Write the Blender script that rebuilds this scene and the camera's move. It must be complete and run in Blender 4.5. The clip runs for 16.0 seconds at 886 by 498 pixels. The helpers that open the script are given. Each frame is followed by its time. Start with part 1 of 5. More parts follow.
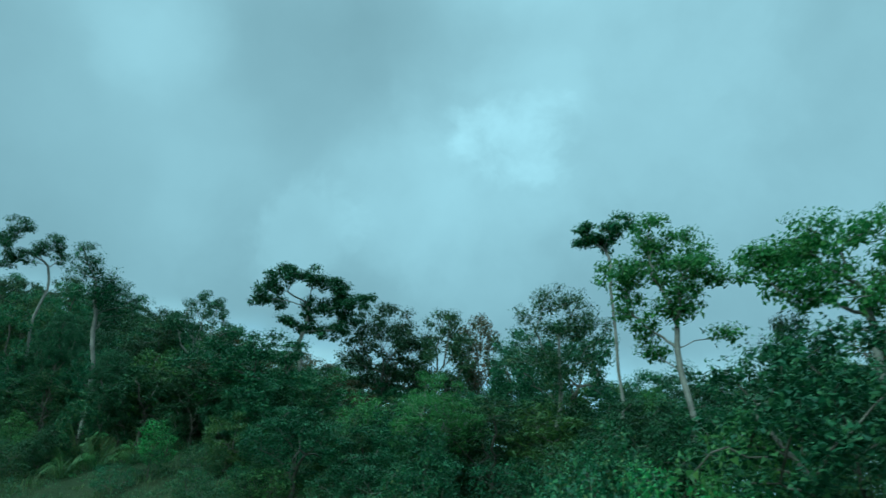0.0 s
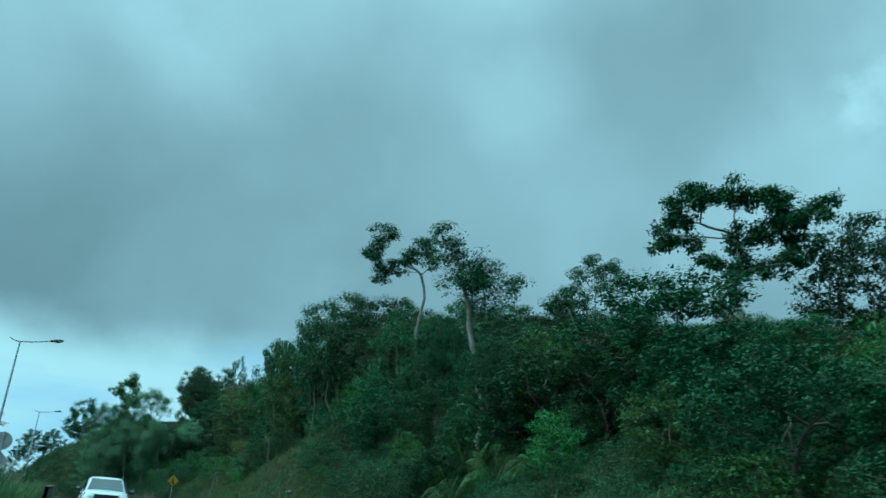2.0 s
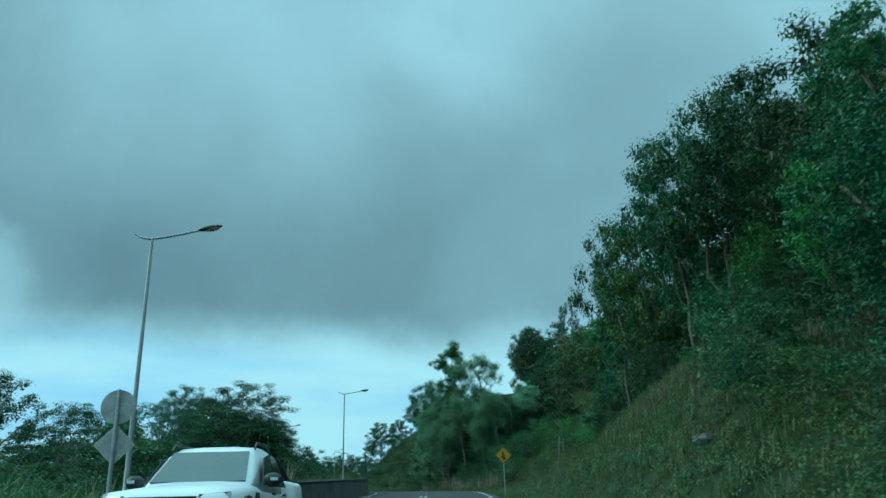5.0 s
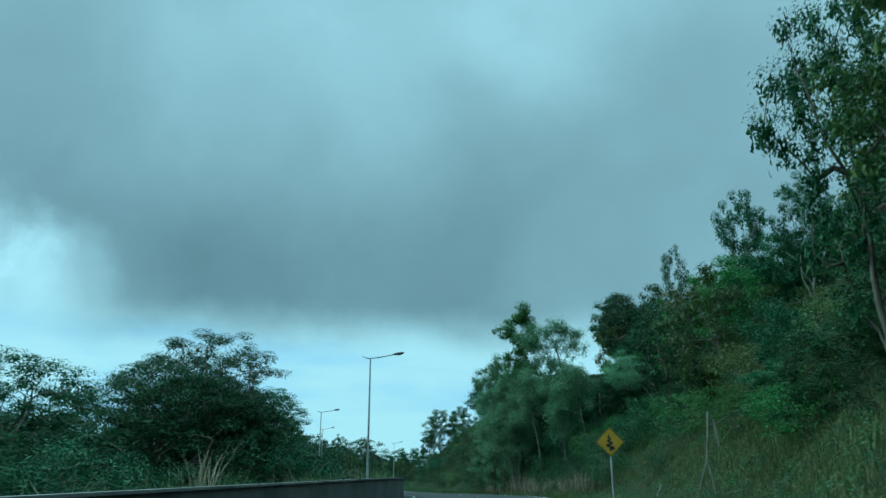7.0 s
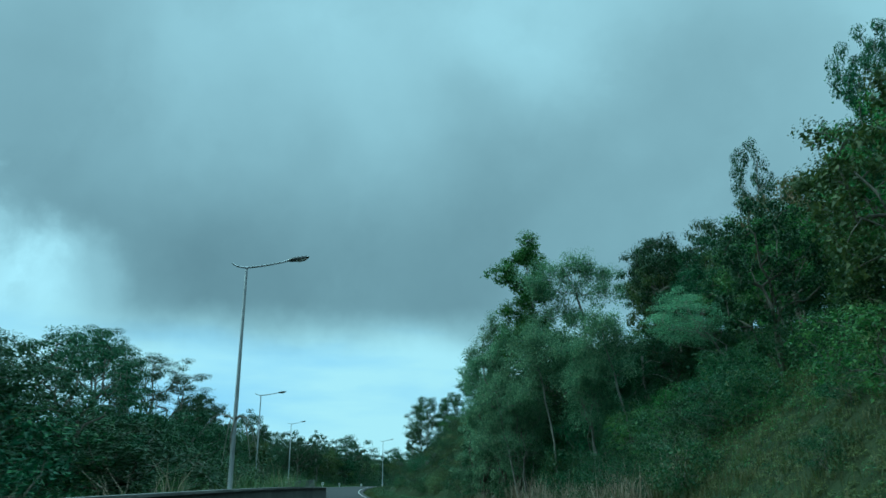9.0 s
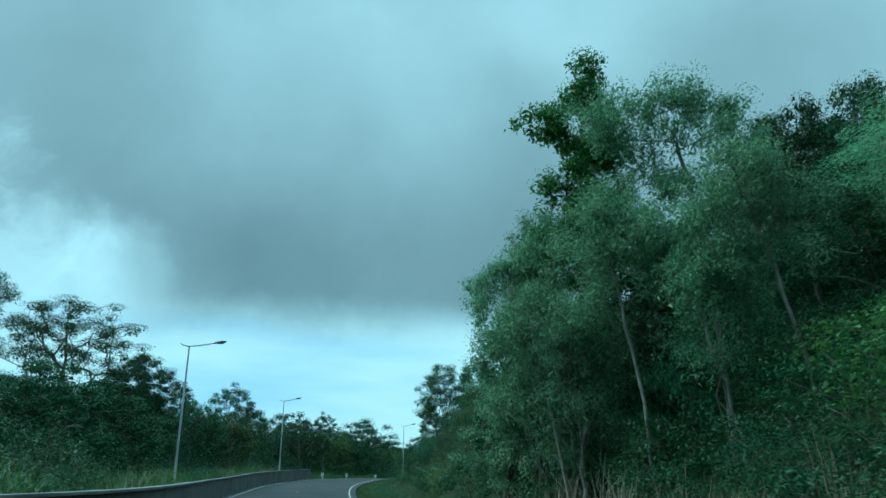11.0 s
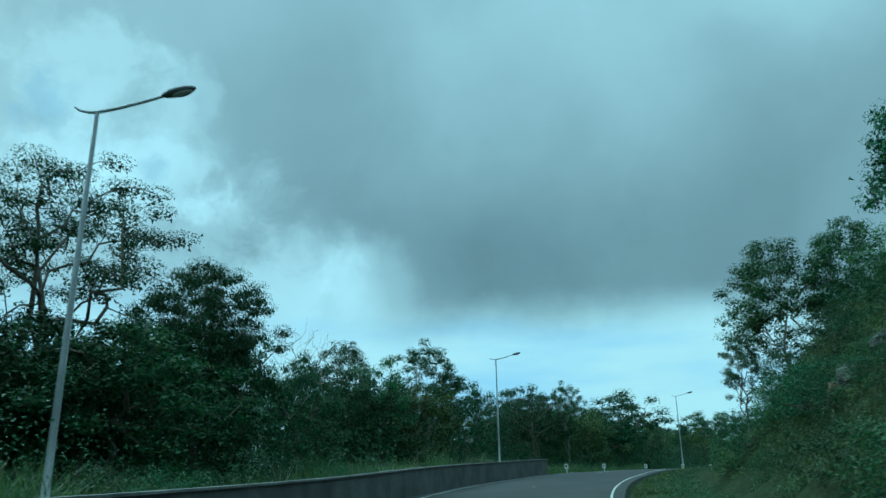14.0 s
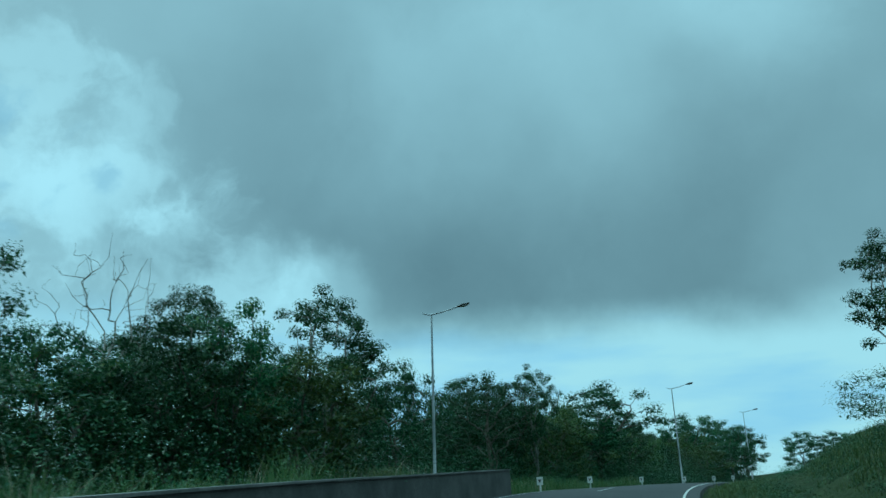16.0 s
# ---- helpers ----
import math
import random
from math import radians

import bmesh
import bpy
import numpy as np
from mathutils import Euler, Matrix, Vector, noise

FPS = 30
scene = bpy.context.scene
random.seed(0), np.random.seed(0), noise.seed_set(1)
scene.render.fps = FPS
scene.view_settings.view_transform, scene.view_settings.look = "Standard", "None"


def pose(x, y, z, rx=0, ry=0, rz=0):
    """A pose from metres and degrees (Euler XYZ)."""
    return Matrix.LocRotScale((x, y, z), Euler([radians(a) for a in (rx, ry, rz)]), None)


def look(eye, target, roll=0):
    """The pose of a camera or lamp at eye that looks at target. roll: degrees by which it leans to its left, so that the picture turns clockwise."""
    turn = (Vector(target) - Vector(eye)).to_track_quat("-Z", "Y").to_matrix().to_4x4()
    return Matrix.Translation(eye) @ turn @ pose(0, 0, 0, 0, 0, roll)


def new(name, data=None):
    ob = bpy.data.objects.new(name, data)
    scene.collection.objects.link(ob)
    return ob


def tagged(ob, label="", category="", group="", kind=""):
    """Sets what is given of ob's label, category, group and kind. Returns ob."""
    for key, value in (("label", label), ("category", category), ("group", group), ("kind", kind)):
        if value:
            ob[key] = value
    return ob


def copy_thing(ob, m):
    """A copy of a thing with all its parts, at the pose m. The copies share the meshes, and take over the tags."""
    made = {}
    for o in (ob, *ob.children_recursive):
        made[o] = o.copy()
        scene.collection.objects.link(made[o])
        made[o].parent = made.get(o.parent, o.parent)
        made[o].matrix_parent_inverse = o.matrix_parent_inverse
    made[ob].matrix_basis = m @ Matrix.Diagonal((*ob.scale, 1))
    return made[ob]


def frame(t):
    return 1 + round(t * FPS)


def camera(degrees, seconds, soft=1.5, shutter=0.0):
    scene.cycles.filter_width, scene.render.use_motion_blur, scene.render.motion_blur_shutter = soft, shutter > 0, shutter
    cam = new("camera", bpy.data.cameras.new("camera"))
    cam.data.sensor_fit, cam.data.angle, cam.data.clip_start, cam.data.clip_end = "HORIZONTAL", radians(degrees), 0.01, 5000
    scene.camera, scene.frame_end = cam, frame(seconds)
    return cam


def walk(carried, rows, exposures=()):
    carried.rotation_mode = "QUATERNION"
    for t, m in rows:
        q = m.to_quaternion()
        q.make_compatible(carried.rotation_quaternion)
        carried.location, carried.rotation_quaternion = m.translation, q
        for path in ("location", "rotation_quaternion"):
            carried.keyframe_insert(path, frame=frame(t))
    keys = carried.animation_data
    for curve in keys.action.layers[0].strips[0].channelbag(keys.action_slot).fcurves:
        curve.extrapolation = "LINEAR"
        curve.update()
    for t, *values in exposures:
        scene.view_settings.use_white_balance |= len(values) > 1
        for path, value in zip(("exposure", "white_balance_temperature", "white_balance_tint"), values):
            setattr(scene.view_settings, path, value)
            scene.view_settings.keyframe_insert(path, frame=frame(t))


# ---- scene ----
cam = camera(59.2, 16.0, soft=1.5, shutter=0.16)
METRES, EYE = 170.0, 1.5
ROWS = [
    (0.0, 0.0, 0.0, 0.0, -1.73, 21.57, -4.39),
    (0.5, -0.0003, 0.0184, 0.0005, 6.19, 21.18, -4.36),
    (1.0, -0.003, 0.037, 0.001, 14.26, 21.15, -3.89),
    (1.5, -0.0094, 0.0571, 0.0015, 22.27, 21.41, -3.52),
    (2.0, -0.018, 0.0768, 0.002, 29.22, 21.69, -3.16),
    (2.5, -0.0298, 0.0973, 0.0033, 34.98, 22.0, -2.54),
    (3.0, -0.043, 0.1165, 0.0042, 40.68, 22.17, -2.24),
    (3.5, -0.0597, 0.1361, 0.0054, 46.32, 22.42, -1.11),
    (4.0, -0.0791, 0.1551, 0.0068, 50.54, 21.77, 1.53),
    (4.5, -0.0999, 0.1731, 0.0082, 52.85, 19.9, 2.74),
    (5.0, -0.1216, 0.1904, 0.0096, 55.06, 19.31, 1.27),
    (7.5, -0.2524, 0.2853, 0.0194, 60.56, 19.08, 0.46),
    (8.0, -0.2813, 0.3061, 0.0213, 60.48, 19.09, 0.79),
    (10.5, -0.4268, 0.4079, 0.0309, 62.34, 18.94, -0.39),
    (11.0, -0.4558, 0.4256, 0.0325, 63.58, 18.55, -0.49),
    (11.5, -0.4857, 0.4422, 0.034, 65.83, 18.26, -0.35),
    (12.0, -0.5166, 0.4567, 0.0352, 69.28, 17.88, -0.17),
    (12.5, -0.5487, 0.4693, 0.0359, 73.37, 17.8, -0.08),
    (13.0, -0.5832, 0.4804, 0.0373, 77.1, 17.91, 0.21),
    (13.5, -0.617, 0.489, 0.0385, 79.91, 18.0, 0.42),
    (14.0, -0.6532, 0.4971, 0.0402, 81.8, 18.18, 0.91),
    (14.5, -0.6879, 0.5045, 0.0414, 82.55, 18.3, 1.37),
    (15.0, -0.7238, 0.5131, 0.043, 82.15, 18.52, 1.59),
    (15.5, -0.7575, 0.5224, 0.0448, 80.68, 18.86, 1.66),
    (16.0, -0.7924, 0.5336, 0.0469, 78.7, 19.07, 1.48),
]
walk(cam, [(t, pose(0, 0, EYE) @ pose(METRES * x, METRES * y, METRES * z, 90 + pitch, roll, yaw)) for t, x, y, z, yaw, pitch, roll in ROWS],
     exposures=[(0.0, 0.08, 4600, -38), (2.5, 0.0, 4600, -38), (10.0, 0.05, 4600, -38), (11.7, 0.2, 4600, -38), (13.2, 0.06, 4600, -38), (14.2, 0.0, 4600, -38), (16.0, -0.13, 4600, -38)])


# ---- world and light ----
def way(yaw, el):
    a, e = radians(yaw), radians(el)
    return (-math.sin(a) * math.cos(e), math.cos(a) * math.cos(e), math.sin(e))


# soft cloud forms: yaw, elevation, half width in degrees, brightness
CLOUDS = [
    (-5.4, 29.8, 3.3, .26, 1), (-6, 33, 3, .10), (-1, 24, 5, .10), (11, 21, 3.6, .14, 1), (3.5, 25.5, 4, .14), (-12, 33, 8, .12), (7.5, 33, 8, -.1), (-14, 18, 8, -.05), (26, 24, 7, .05),
    (25, 33, 3, .11), (13, 36, 6, -.12), (38, 22, 9, -.15), (50, 38, 6, .22), (28, 36, 5, .05), (46, 28, 9, -.08), (47, 14, 6, .2), (56, 18, 8, -.16),
    (60, 33, 7, .12), (73, 29, 6, .08), (82, 28, 5, .07), (67, 19.5, 9, -.16), (79, 19.5, 8, -.19), (91, 21, 8, -.18), (93, 29.5, 5, -.14),
    (107, 24, 6.2, .24, 1), (104.5, 20.5, 4.2, .14, 1), (93.5, 15.6, 3.6, .2, 1), (113, 25, 7, .10, 1), (110, 34, 6, -.06), (107, 17, 7, .2), (98, 15.5, 4.5, .24, 1), (91.5, 14.4, 3.2, .30), (86.8, 15.4, 2.6, .30), (87, 13, 4, .2),
]
world = bpy.data.worlds.new("overcast_sky")
scene.world = world
world.use_nodes = True
wt = world.node_tree
wt.nodes.clear()


def wnode(kind, **values):
    n = wt.nodes.new(kind)
    for key, value in values.items():
        if key == "op":
            n.operation = value
        elif key == "interp":
            n.interpolation_type = value
        else:
            n.inputs[int(key[1:])].default_value = value
    return n


def wmath(op, a, b=0.0, c=0.0):
    n = wnode("ShaderNodeMath", op=op)
    for k, v in enumerate((a, b, c)):
        if isinstance(v, (int, float)):
            n.inputs[k].default_value = v
        else:
            wt.links.new(v, n.inputs[k])
    return n.outputs[0]


def build_sky():
    coord = wnode("ShaderNodeTexCoord").outputs["Generated"]
    warp = wnode("ShaderNodeTexNoise")
    warp.inputs["Scale"].default_value, warp.inputs["Detail"].default_value, warp.inputs["Roughness"].default_value = 5.5, 5, 0.55
    wt.links.new(coord, warp.inputs["Vector"])
    off = wnode("ShaderNodeVectorMath", op="SUBTRACT", _1=(0.5, 0.5, 0.5))
    wt.links.new(warp.outputs["Color"], off.inputs[0])
    push = wnode("ShaderNodeVectorMath", op="SCALE")
    push.inputs["Scale"].default_value = 0.10
    wt.links.new(off.outputs[0], push.inputs[0])
    moved = wnode("ShaderNodeVectorMath", op="ADD")
    wt.links.new(coord, moved.inputs[0])
    wt.links.new(push.outputs[0], moved.inputs[1])
    unit = wnode("ShaderNodeVectorMath", op="NORMALIZE")
    wt.links.new(moved.outputs[0], unit.inputs[0])
    d = unit.outputs[0]
    split = wnode("ShaderNodeSeparateXYZ")
    wt.links.new(d, split.inputs[0])
    up = split.outputs[2]
    # grey cloud deck, darker where it is lowest, with a clear strip under it
    deck = wnode("ShaderNodeMapRange", interp="SMOOTHSTEP", _1=0.185, _2=0.265, _3=1.0, _4=0.0)
    wt.links.new(up, deck.inputs[0])
    belly = wnode("ShaderNodeMapRange", interp="SMOOTHSTEP", _1=0.24, _2=0.46, _3=-0.2, _4=0.02)
    wt.links.new(up, belly.inputs[0])
    puffs = wnode("ShaderNodeTexNoise")
    puffs.inputs["Scale"].default_value, puffs.inputs["Detail"].default_value, puffs.inputs["Roughness"].default_value = 3.2, 7, 0.52
    wt.links.new(coord, puffs.inputs["Vector"])
    total = wmath("MULTIPLY_ADD", puffs.outputs[0], 0.40, -0.20)
    total = wmath("ADD", total, belly.outputs[0])
    wisps = wnode("ShaderNodeTexNoise")
    wisps.inputs["Scale"].default_value, wisps.inputs["Detail"].default_value, wisps.inputs["Roughness"].default_value = 9.0, 7, 0.58
    wt.links.new(unit.outputs[0], wisps.inputs["Vector"])
    for yaw, el, half, bright, *crisp in CLOUDS:
        dot = wnode("ShaderNodeVectorMath", op="DOT_PRODUCT", _1=way(yaw, el))
        wt.links.new(d, dot.inputs[0])
        blob = wnode("ShaderNodeMapRange", interp="SMOOTHSTEP", _1=math.cos(radians(half * (1.45 if crisp else 1.9))), _2=math.cos(radians(half * (0.55 if crisp else 0.15))), _3=0.0, _4=bright)
        span = (math.cos(radians(half * 0.5)) - math.cos(radians(half * 1.5))) * ((5.0 if half > 4 else 3.0) if crisp else 1.6)
        wt.links.new(wmath("ADD", dot.outputs["Value"], wmath("MULTIPLY_ADD", wisps.outputs[0], span, -0.5 * span)), blob.inputs[0])
        total = wmath("ADD", total, blob.outputs[0])
    total = wmath("ADD", total, wmath("MULTIPLY_ADD", wisps.outputs[0], 0.22, -0.10))
    zenith = wnode("ShaderNodeMapRange", interp="SMOOTHSTEP", _1=0.60, _2=0.95, _3=1.0, _4=4.2)
    wt.links.new(split.outputs[2], zenith.inputs[0])
    total = wmath("MULTIPLY", wmath("ADD", total, 1.0), zenith.outputs[0])
    grey = wnode("ShaderNodeVectorMath", op="SCALE")
    grey.inputs[0].default_value = (0.425, 0.452, 0.498)
    wt.links.new(total, grey.inputs["Scale"])
    # blue-grey gaps in the bright, broken cloud
    gap = wnode("ShaderNodeMapRange", interp="SMOOTHSTEP", _1=0.54, _2=0.68, _3=0.0, _4=0.55)
    gaps = wnode("ShaderNodeTexNoise")
    gaps.inputs["Scale"].default_value, gaps.inputs["Detail"].default_value = 10.0, 5
    wt.links.new(unit.outputs[0], gaps.inputs["Vector"])
    wt.links.new(gaps.outputs[0], gap.inputs[0])
    broken = wnode("ShaderNodeVectorMath", op="DOT_PRODUCT", _1=way(109, 25))
    wt.links.new(d, broken.inputs[0])
    where = wnode("ShaderNodeMapRange", interp="SMOOTHSTEP", _1=math.cos(radians(9.5)), _2=math.cos(radians(4)))
    wt.links.new(broken.outputs["Value"], where.inputs[0])
    blue = wnode("ShaderNodeMix")
    blue.data_type = "RGBA"
    wt.links.new(wmath("MULTIPLY", gap.outputs[0], where.outputs[0]), blue.inputs[0])
    wt.links.new(grey.outputs[0], blue.inputs[6])
    blue.inputs[7].default_value = (0.33, 0.41, 0.55, 1)
    # the clear strip over the horizon: thin bright cloud with blue gaps
    thin = wnode("ShaderNodeTexNoise")
    thin.inputs["Scale"].default_value, thin.inputs["Detail"].default_value = 3.0, 6
    squash = wnode("ShaderNodeVectorMath", op="MULTIPLY", _1=(1.0, 1.0, 5.0))
    wt.links.new(coord, squash.inputs[0])
    wt.links.new(squash.outputs[0], thin.inputs["Vector"])
    ramp = wnode("ShaderNodeValToRGB")
    ramp.color_ramp.elements[0].position, ramp.color_ramp.elements[0].color = 0.33, (0.47, 0.575, 0.77, 1)
    ramp.color_ramp.elements[1].position, ramp.color_ramp.elements[1].color = 0.55, (0.66, 0.71, 0.77, 1)
    wt.links.new(thin.outputs[0], ramp.inputs[0])
    mix = wnode("ShaderNodeMix")
    mix.data_type = "RGBA"
    wt.links.new(deck.outputs[0], mix.inputs[0])
    wt.links.new(blue.outputs[2], mix.inputs[6])
    wt.links.new(ramp.outputs[0], mix.inputs[7])
    # real daylight behind the clouds, faint
    sky = wt.nodes.new("ShaderNodeTexSky")
    sky.sky_type, sky.sun_disc, sky.sun_elevation, sky.sun_rotation = "NISHITA", False, radians(36), radians(-135)
    back_sky, back = wt.nodes.new("ShaderNodeBackground"), wt.nodes.new("ShaderNodeBackground")
    back_sky.inputs[1].default_value, back.inputs[1].default_value = 0.012, 0.95
    wt.links.new(sky.outputs[0], back_sky.inputs[0])
    wt.links.new(mix.outputs[2], back.inputs[0])
    both, out = wt.nodes.new("ShaderNodeAddShader"), wt.nodes.new("ShaderNodeOutputWorld")
    wt.links.new(back_sky.outputs[0], both.inputs[0])
    wt.links.new(back.outputs[0], both.inputs[1])
    wt.links.new(both.outputs[0], out.inputs[0])


build_sky()
sun = new("sun", bpy.data.lights.new("sun", "SUN"))
sun.data.energy, sun.data.angle, sun.data.color = 2.3, radians(30), (1.0, 0.96, 0.9)
sun.matrix_basis = look((0, 0, 60), Vector((0, 0, 60)) - Vector(way(135, 36)))


# ---- materials ----
def material(name, build):
    m = bpy.data.materials.new(name)
    m.use_nodes = True
    nt = m.node_tree
    bsdf = nt.nodes["Principled BSDF"]
    build(nt, bsdf)
    return m


def ramp_of(nt, fac, stops):
    r = nt.nodes.new("ShaderNodeValToRGB")
    while len(r.color_ramp.elements) < len(stops):
        r.color_ramp.elements.new(0.5)
    for e, (p, c) in zip(r.color_ramp.elements, stops):
        e.position, e.color = p, (*c, 1)
    nt.links.new(fac, r.inputs[0])
    return r.outputs[0]


def noise_of(nt, scale, detail=4, rough=0.55, kind="Object"):
    n = nt.nodes.new("ShaderNodeTexNoise")
    n.inputs["Scale"].default_value, n.inputs["Detail"].default_value, n.inputs["Roughness"].default_value = scale, detail, rough
    c = nt.nodes.new("ShaderNodeTexCoord")
    nt.links.new(c.outputs[kind], n.inputs["Vector"])
    return n.outputs[0]


def mixed(nt, a, b, fac):
    m = nt.nodes.new("ShaderNodeMix")
    m.data_type = "RGBA"
    for k, v in ((0, fac), (6, a), (7, b)):
        if isinstance(v, (float, int)):
            m.inputs[k].default_value = v
        elif isinstance(v, tuple):
            m.inputs[k].default_value = (*v, 1)
        else:
            nt.links.new(v, m.inputs[k])
    return m.outputs[2]


def bumped(nt, bsdf, height, strength, distance):
    b = nt.nodes.new("ShaderNodeBump")
    b.inputs["Strength"].default_value, b.inputs["Distance"].default_value = strength, distance
    nt.links.new(height, b.inputs["Height"])
    nt.links.new(b.outputs[0], bsdf.inputs["Normal"])


def surface(name, dark, light, scale=3.0, fine=40.0, rough=0.8, metal=0.0, bump=0.2, dist=0.01):
    """Two scales of mottling between two colours, with fine relief."""
    def build(nt, bsdf):
        a, b = noise_of(nt, scale, 5), noise_of(nt, fine, 3)
        c = ramp_of(nt, a, [(0.3, dark), (0.7, light)])
        c = mixed(nt, c, tuple(v * 0.7 for v in dark), ramp_of(nt, b, [(0.45, (0, 0, 0)), (0.75, (0.6, 0.6, 0.6))]))
        nt.links.new(c, bsdf.inputs["Base Color"])
        bsdf.inputs["Roughness"].default_value, bsdf.inputs["Metallic"].default_value = rough, metal
        bumped(nt, bsdf, b, bump, dist)
    return material(name, build)


def leaf_material(name, stops, through_light=0.32, gloss=0.28):
    """Leaves that differ one by one and tree by tree."""
    def build(nt, bsdf):
        geo, info = nt.nodes.new("ShaderNodeNewGeometry"), nt.nodes.new("ShaderNodeObjectInfo")
        one = ramp_of(nt, geo.outputs["Random Per Island"], stops)
        hue = nt.nodes.new("ShaderNodeHueSaturation")
        nt.links.new(one, hue.inputs["Color"])
        hue.inputs["Saturation"].default_value = 0.97
        for key, low, high in (("Hue", 0.475, 0.52), ("Value", 0.62, 1.38)):
            rng = nt.nodes.new("ShaderNodeMapRange")
            rng.inputs[3].default_value, rng.inputs[4].default_value = low, high
            nt.links.new(info.outputs["Random"], rng.inputs[0])
            nt.links.new(rng.outputs[0], hue.inputs[key])
        nt.links.new(hue.outputs[0], bsdf.inputs["Base Color"])
        bsdf.inputs["Roughness"].default_value = 0.5
        bsdf.inputs["Specular IOR Level"].default_value = gloss
        tr, mx = nt.nodes.new("ShaderNodeBsdfTranslucent"), nt.nodes.new("ShaderNodeMixShader")
        nt.links.new(hue.outputs[0], tr.inputs[0])
        mx.inputs[0].default_value = through_light
        nt.links.new(bsdf.outputs[0], mx.inputs[1])
        nt.links.new(tr.outputs[0], mx.inputs[2])
        nt.links.new(mx.outputs[0], nt.nodes["Material Output"].inputs[0])
    return material(name, build)


LEAF = leaf_material("forest_leaf", [(0.0, (0.022, 0.056, 0.024)), (0.5, (0.041, 0.102, 0.036)), (0.85, (0.070, 0.142, 0.045)), (1.0, (0.150, 0.178, 0.056))])
LEAF_DARK = leaf_material("dark_leaf", [(0.0, (0.018, 0.048, 0.022)), (0.6, (0.035, 0.088, 0.034)), (1.0, (0.072, 0.135, 0.045))], 0.16, 0.15)
LEAF_LIGHT = leaf_material("bright_leaf", [(0.0, (0.039, 0.095, 0.022)), (0.6, (0.079, 0.179, 0.039)), (1.0, (0.146, 0.246, 0.056))], 0.35)
LEAF_RUST = leaf_material("russet_leaf", [(0.0, (0.045, 0.078, 0.028)), (0.5, (0.085, 0.088, 0.036)), (1.0, (0.17, 0.11, 0.05))])
LEAF_GREY = leaf_material("grey_green_leaf", [(0.0, (0.078, 0.138, 0.077)), (0.6, (0.155, 0.255, 0.135)), (1.0, (0.27, 0.36, 0.19))], 0.5)
LEAF_WARM = leaf_material("yellow_green_leaf", [(0.0, (0.036, 0.080, 0.022)), (0.6, (0.074, 0.138, 0.034)), (1.0, (0.15, 0.205, 0.05))], 0.3)
GRASS = leaf_material("grass_blade", [(0.0, (0.036, 0.067, 0.018)), (0.5, (0.066, 0.105, 0.030)), (1.0, (0.13, 0.15, 0.055))], 0.3)
LEAF_OLIVE = leaf_material("olive_leaf", [(0.0, (0.050, 0.078, 0.022)), (0.6, (0.105, 0.138, 0.040)), (1.0, (0.19, 0.20, 0.065))])
DRY_GRASS = leaf_material("olive_grass", [(0.0, (0.050, 0.074, 0.022)), (0.5, (0.098, 0.120, 0.038)), (1.0, (0.19, 0.18, 0.075))], 0.3)
PLUME = leaf_material("dry_plume", [(0.0, (0.16, 0.13, 0.09)), (1.0, (0.36, 0.29, 0.21))], 0.3)
BARK = surface("bark", (0.06, 0.05, 0.038), (0.16, 0.14, 0.11), 2.5, 30, 0.9, bump=0.6, dist=0.02)
BARK_PALE = surface("pale_bark", (0.11, 0.10, 0.085), (0.27, 0.25, 0.21), 2.0, 24, 0.85, bump=0.4, dist=0.02)
ASPHALT = surface("asphalt", (0.027, 0.028, 0.030), (0.048, 0.048, 0.049), 0.35, 60, 0.92, bump=0.35, dist=0.008)
PAINT = surface("road_paint", (0.36, 0.36, 0.34), (0.6, 0.6, 0.57), 1.5, 25, 0.7)
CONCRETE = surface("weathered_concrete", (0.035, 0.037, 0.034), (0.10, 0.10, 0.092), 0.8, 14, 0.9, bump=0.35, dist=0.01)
CONCRETE_TOP = surface("pale_concrete", (0.32, 0.31, 0.28), (0.5, 0.49, 0.45), 1.2, 20, 0.9)
# coping about twice as pale as the wall's faces
COPING = surface("paler_coping", (0.07, 0.072, 0.066), (0.22, 0.215, 0.2), 0.9, 16, 0.9, bump=0.3, dist=0.008)
STEEL = surface("galvanised_steel", (0.30, 0.31, 0.32), (0.45, 0.46, 0.47), 2.0, 30, 0.5, 0.6, 0.05, 0.003)
LAMP_GREY = surface("lamp_casting", (0.10, 0.105, 0.11), (0.18, 0.185, 0.19), 3, 40, 0.5, 0.3, 0.05, 0.003)
ASPHALT.node_tree.nodes["Principled BSDF"].inputs["Specular IOR Level"].default_value = 0.3
SOIL = surface("hill_soil", (0.02, 0.03, 0.013), (0.036, 0.045, 0.02), 0.6, 6, 0.95, bump=0.8, dist=0.15)

SOIL.node_tree.nodes["Principled BSDF"].inputs["Specular IOR Level"].default_value = 0.08

# ---- the road's line: middle of the climbing lane, x, y, z ----
LANE = [(3, -60, -1.6), (1, -25, -0.7), (0, 0, 0.1), (-1.5, 9.6, 0.3), (-5, 16.5, 0.7), (-10, 23, 1.0), (-20.7, 32.4, 1.75), (-43, 48.5, 3.35), (-72.6, 69.3, 5.3),
        (-93.3, 79.8, 6.2), (-111, 84.5, 6.9), (-123, 87.2, 7.4), (-134.7, 90.9, 8.05), (-148, 96, 9.0), (-160.5, 102, 9.85), (-172.5, 109.4, 10.7),
        (-187, 120.8, 11.35), (-202, 135, 11.9), (-238, 166, 13.6), (-275, 190, 15.0), (-330, 212, 16.5)]


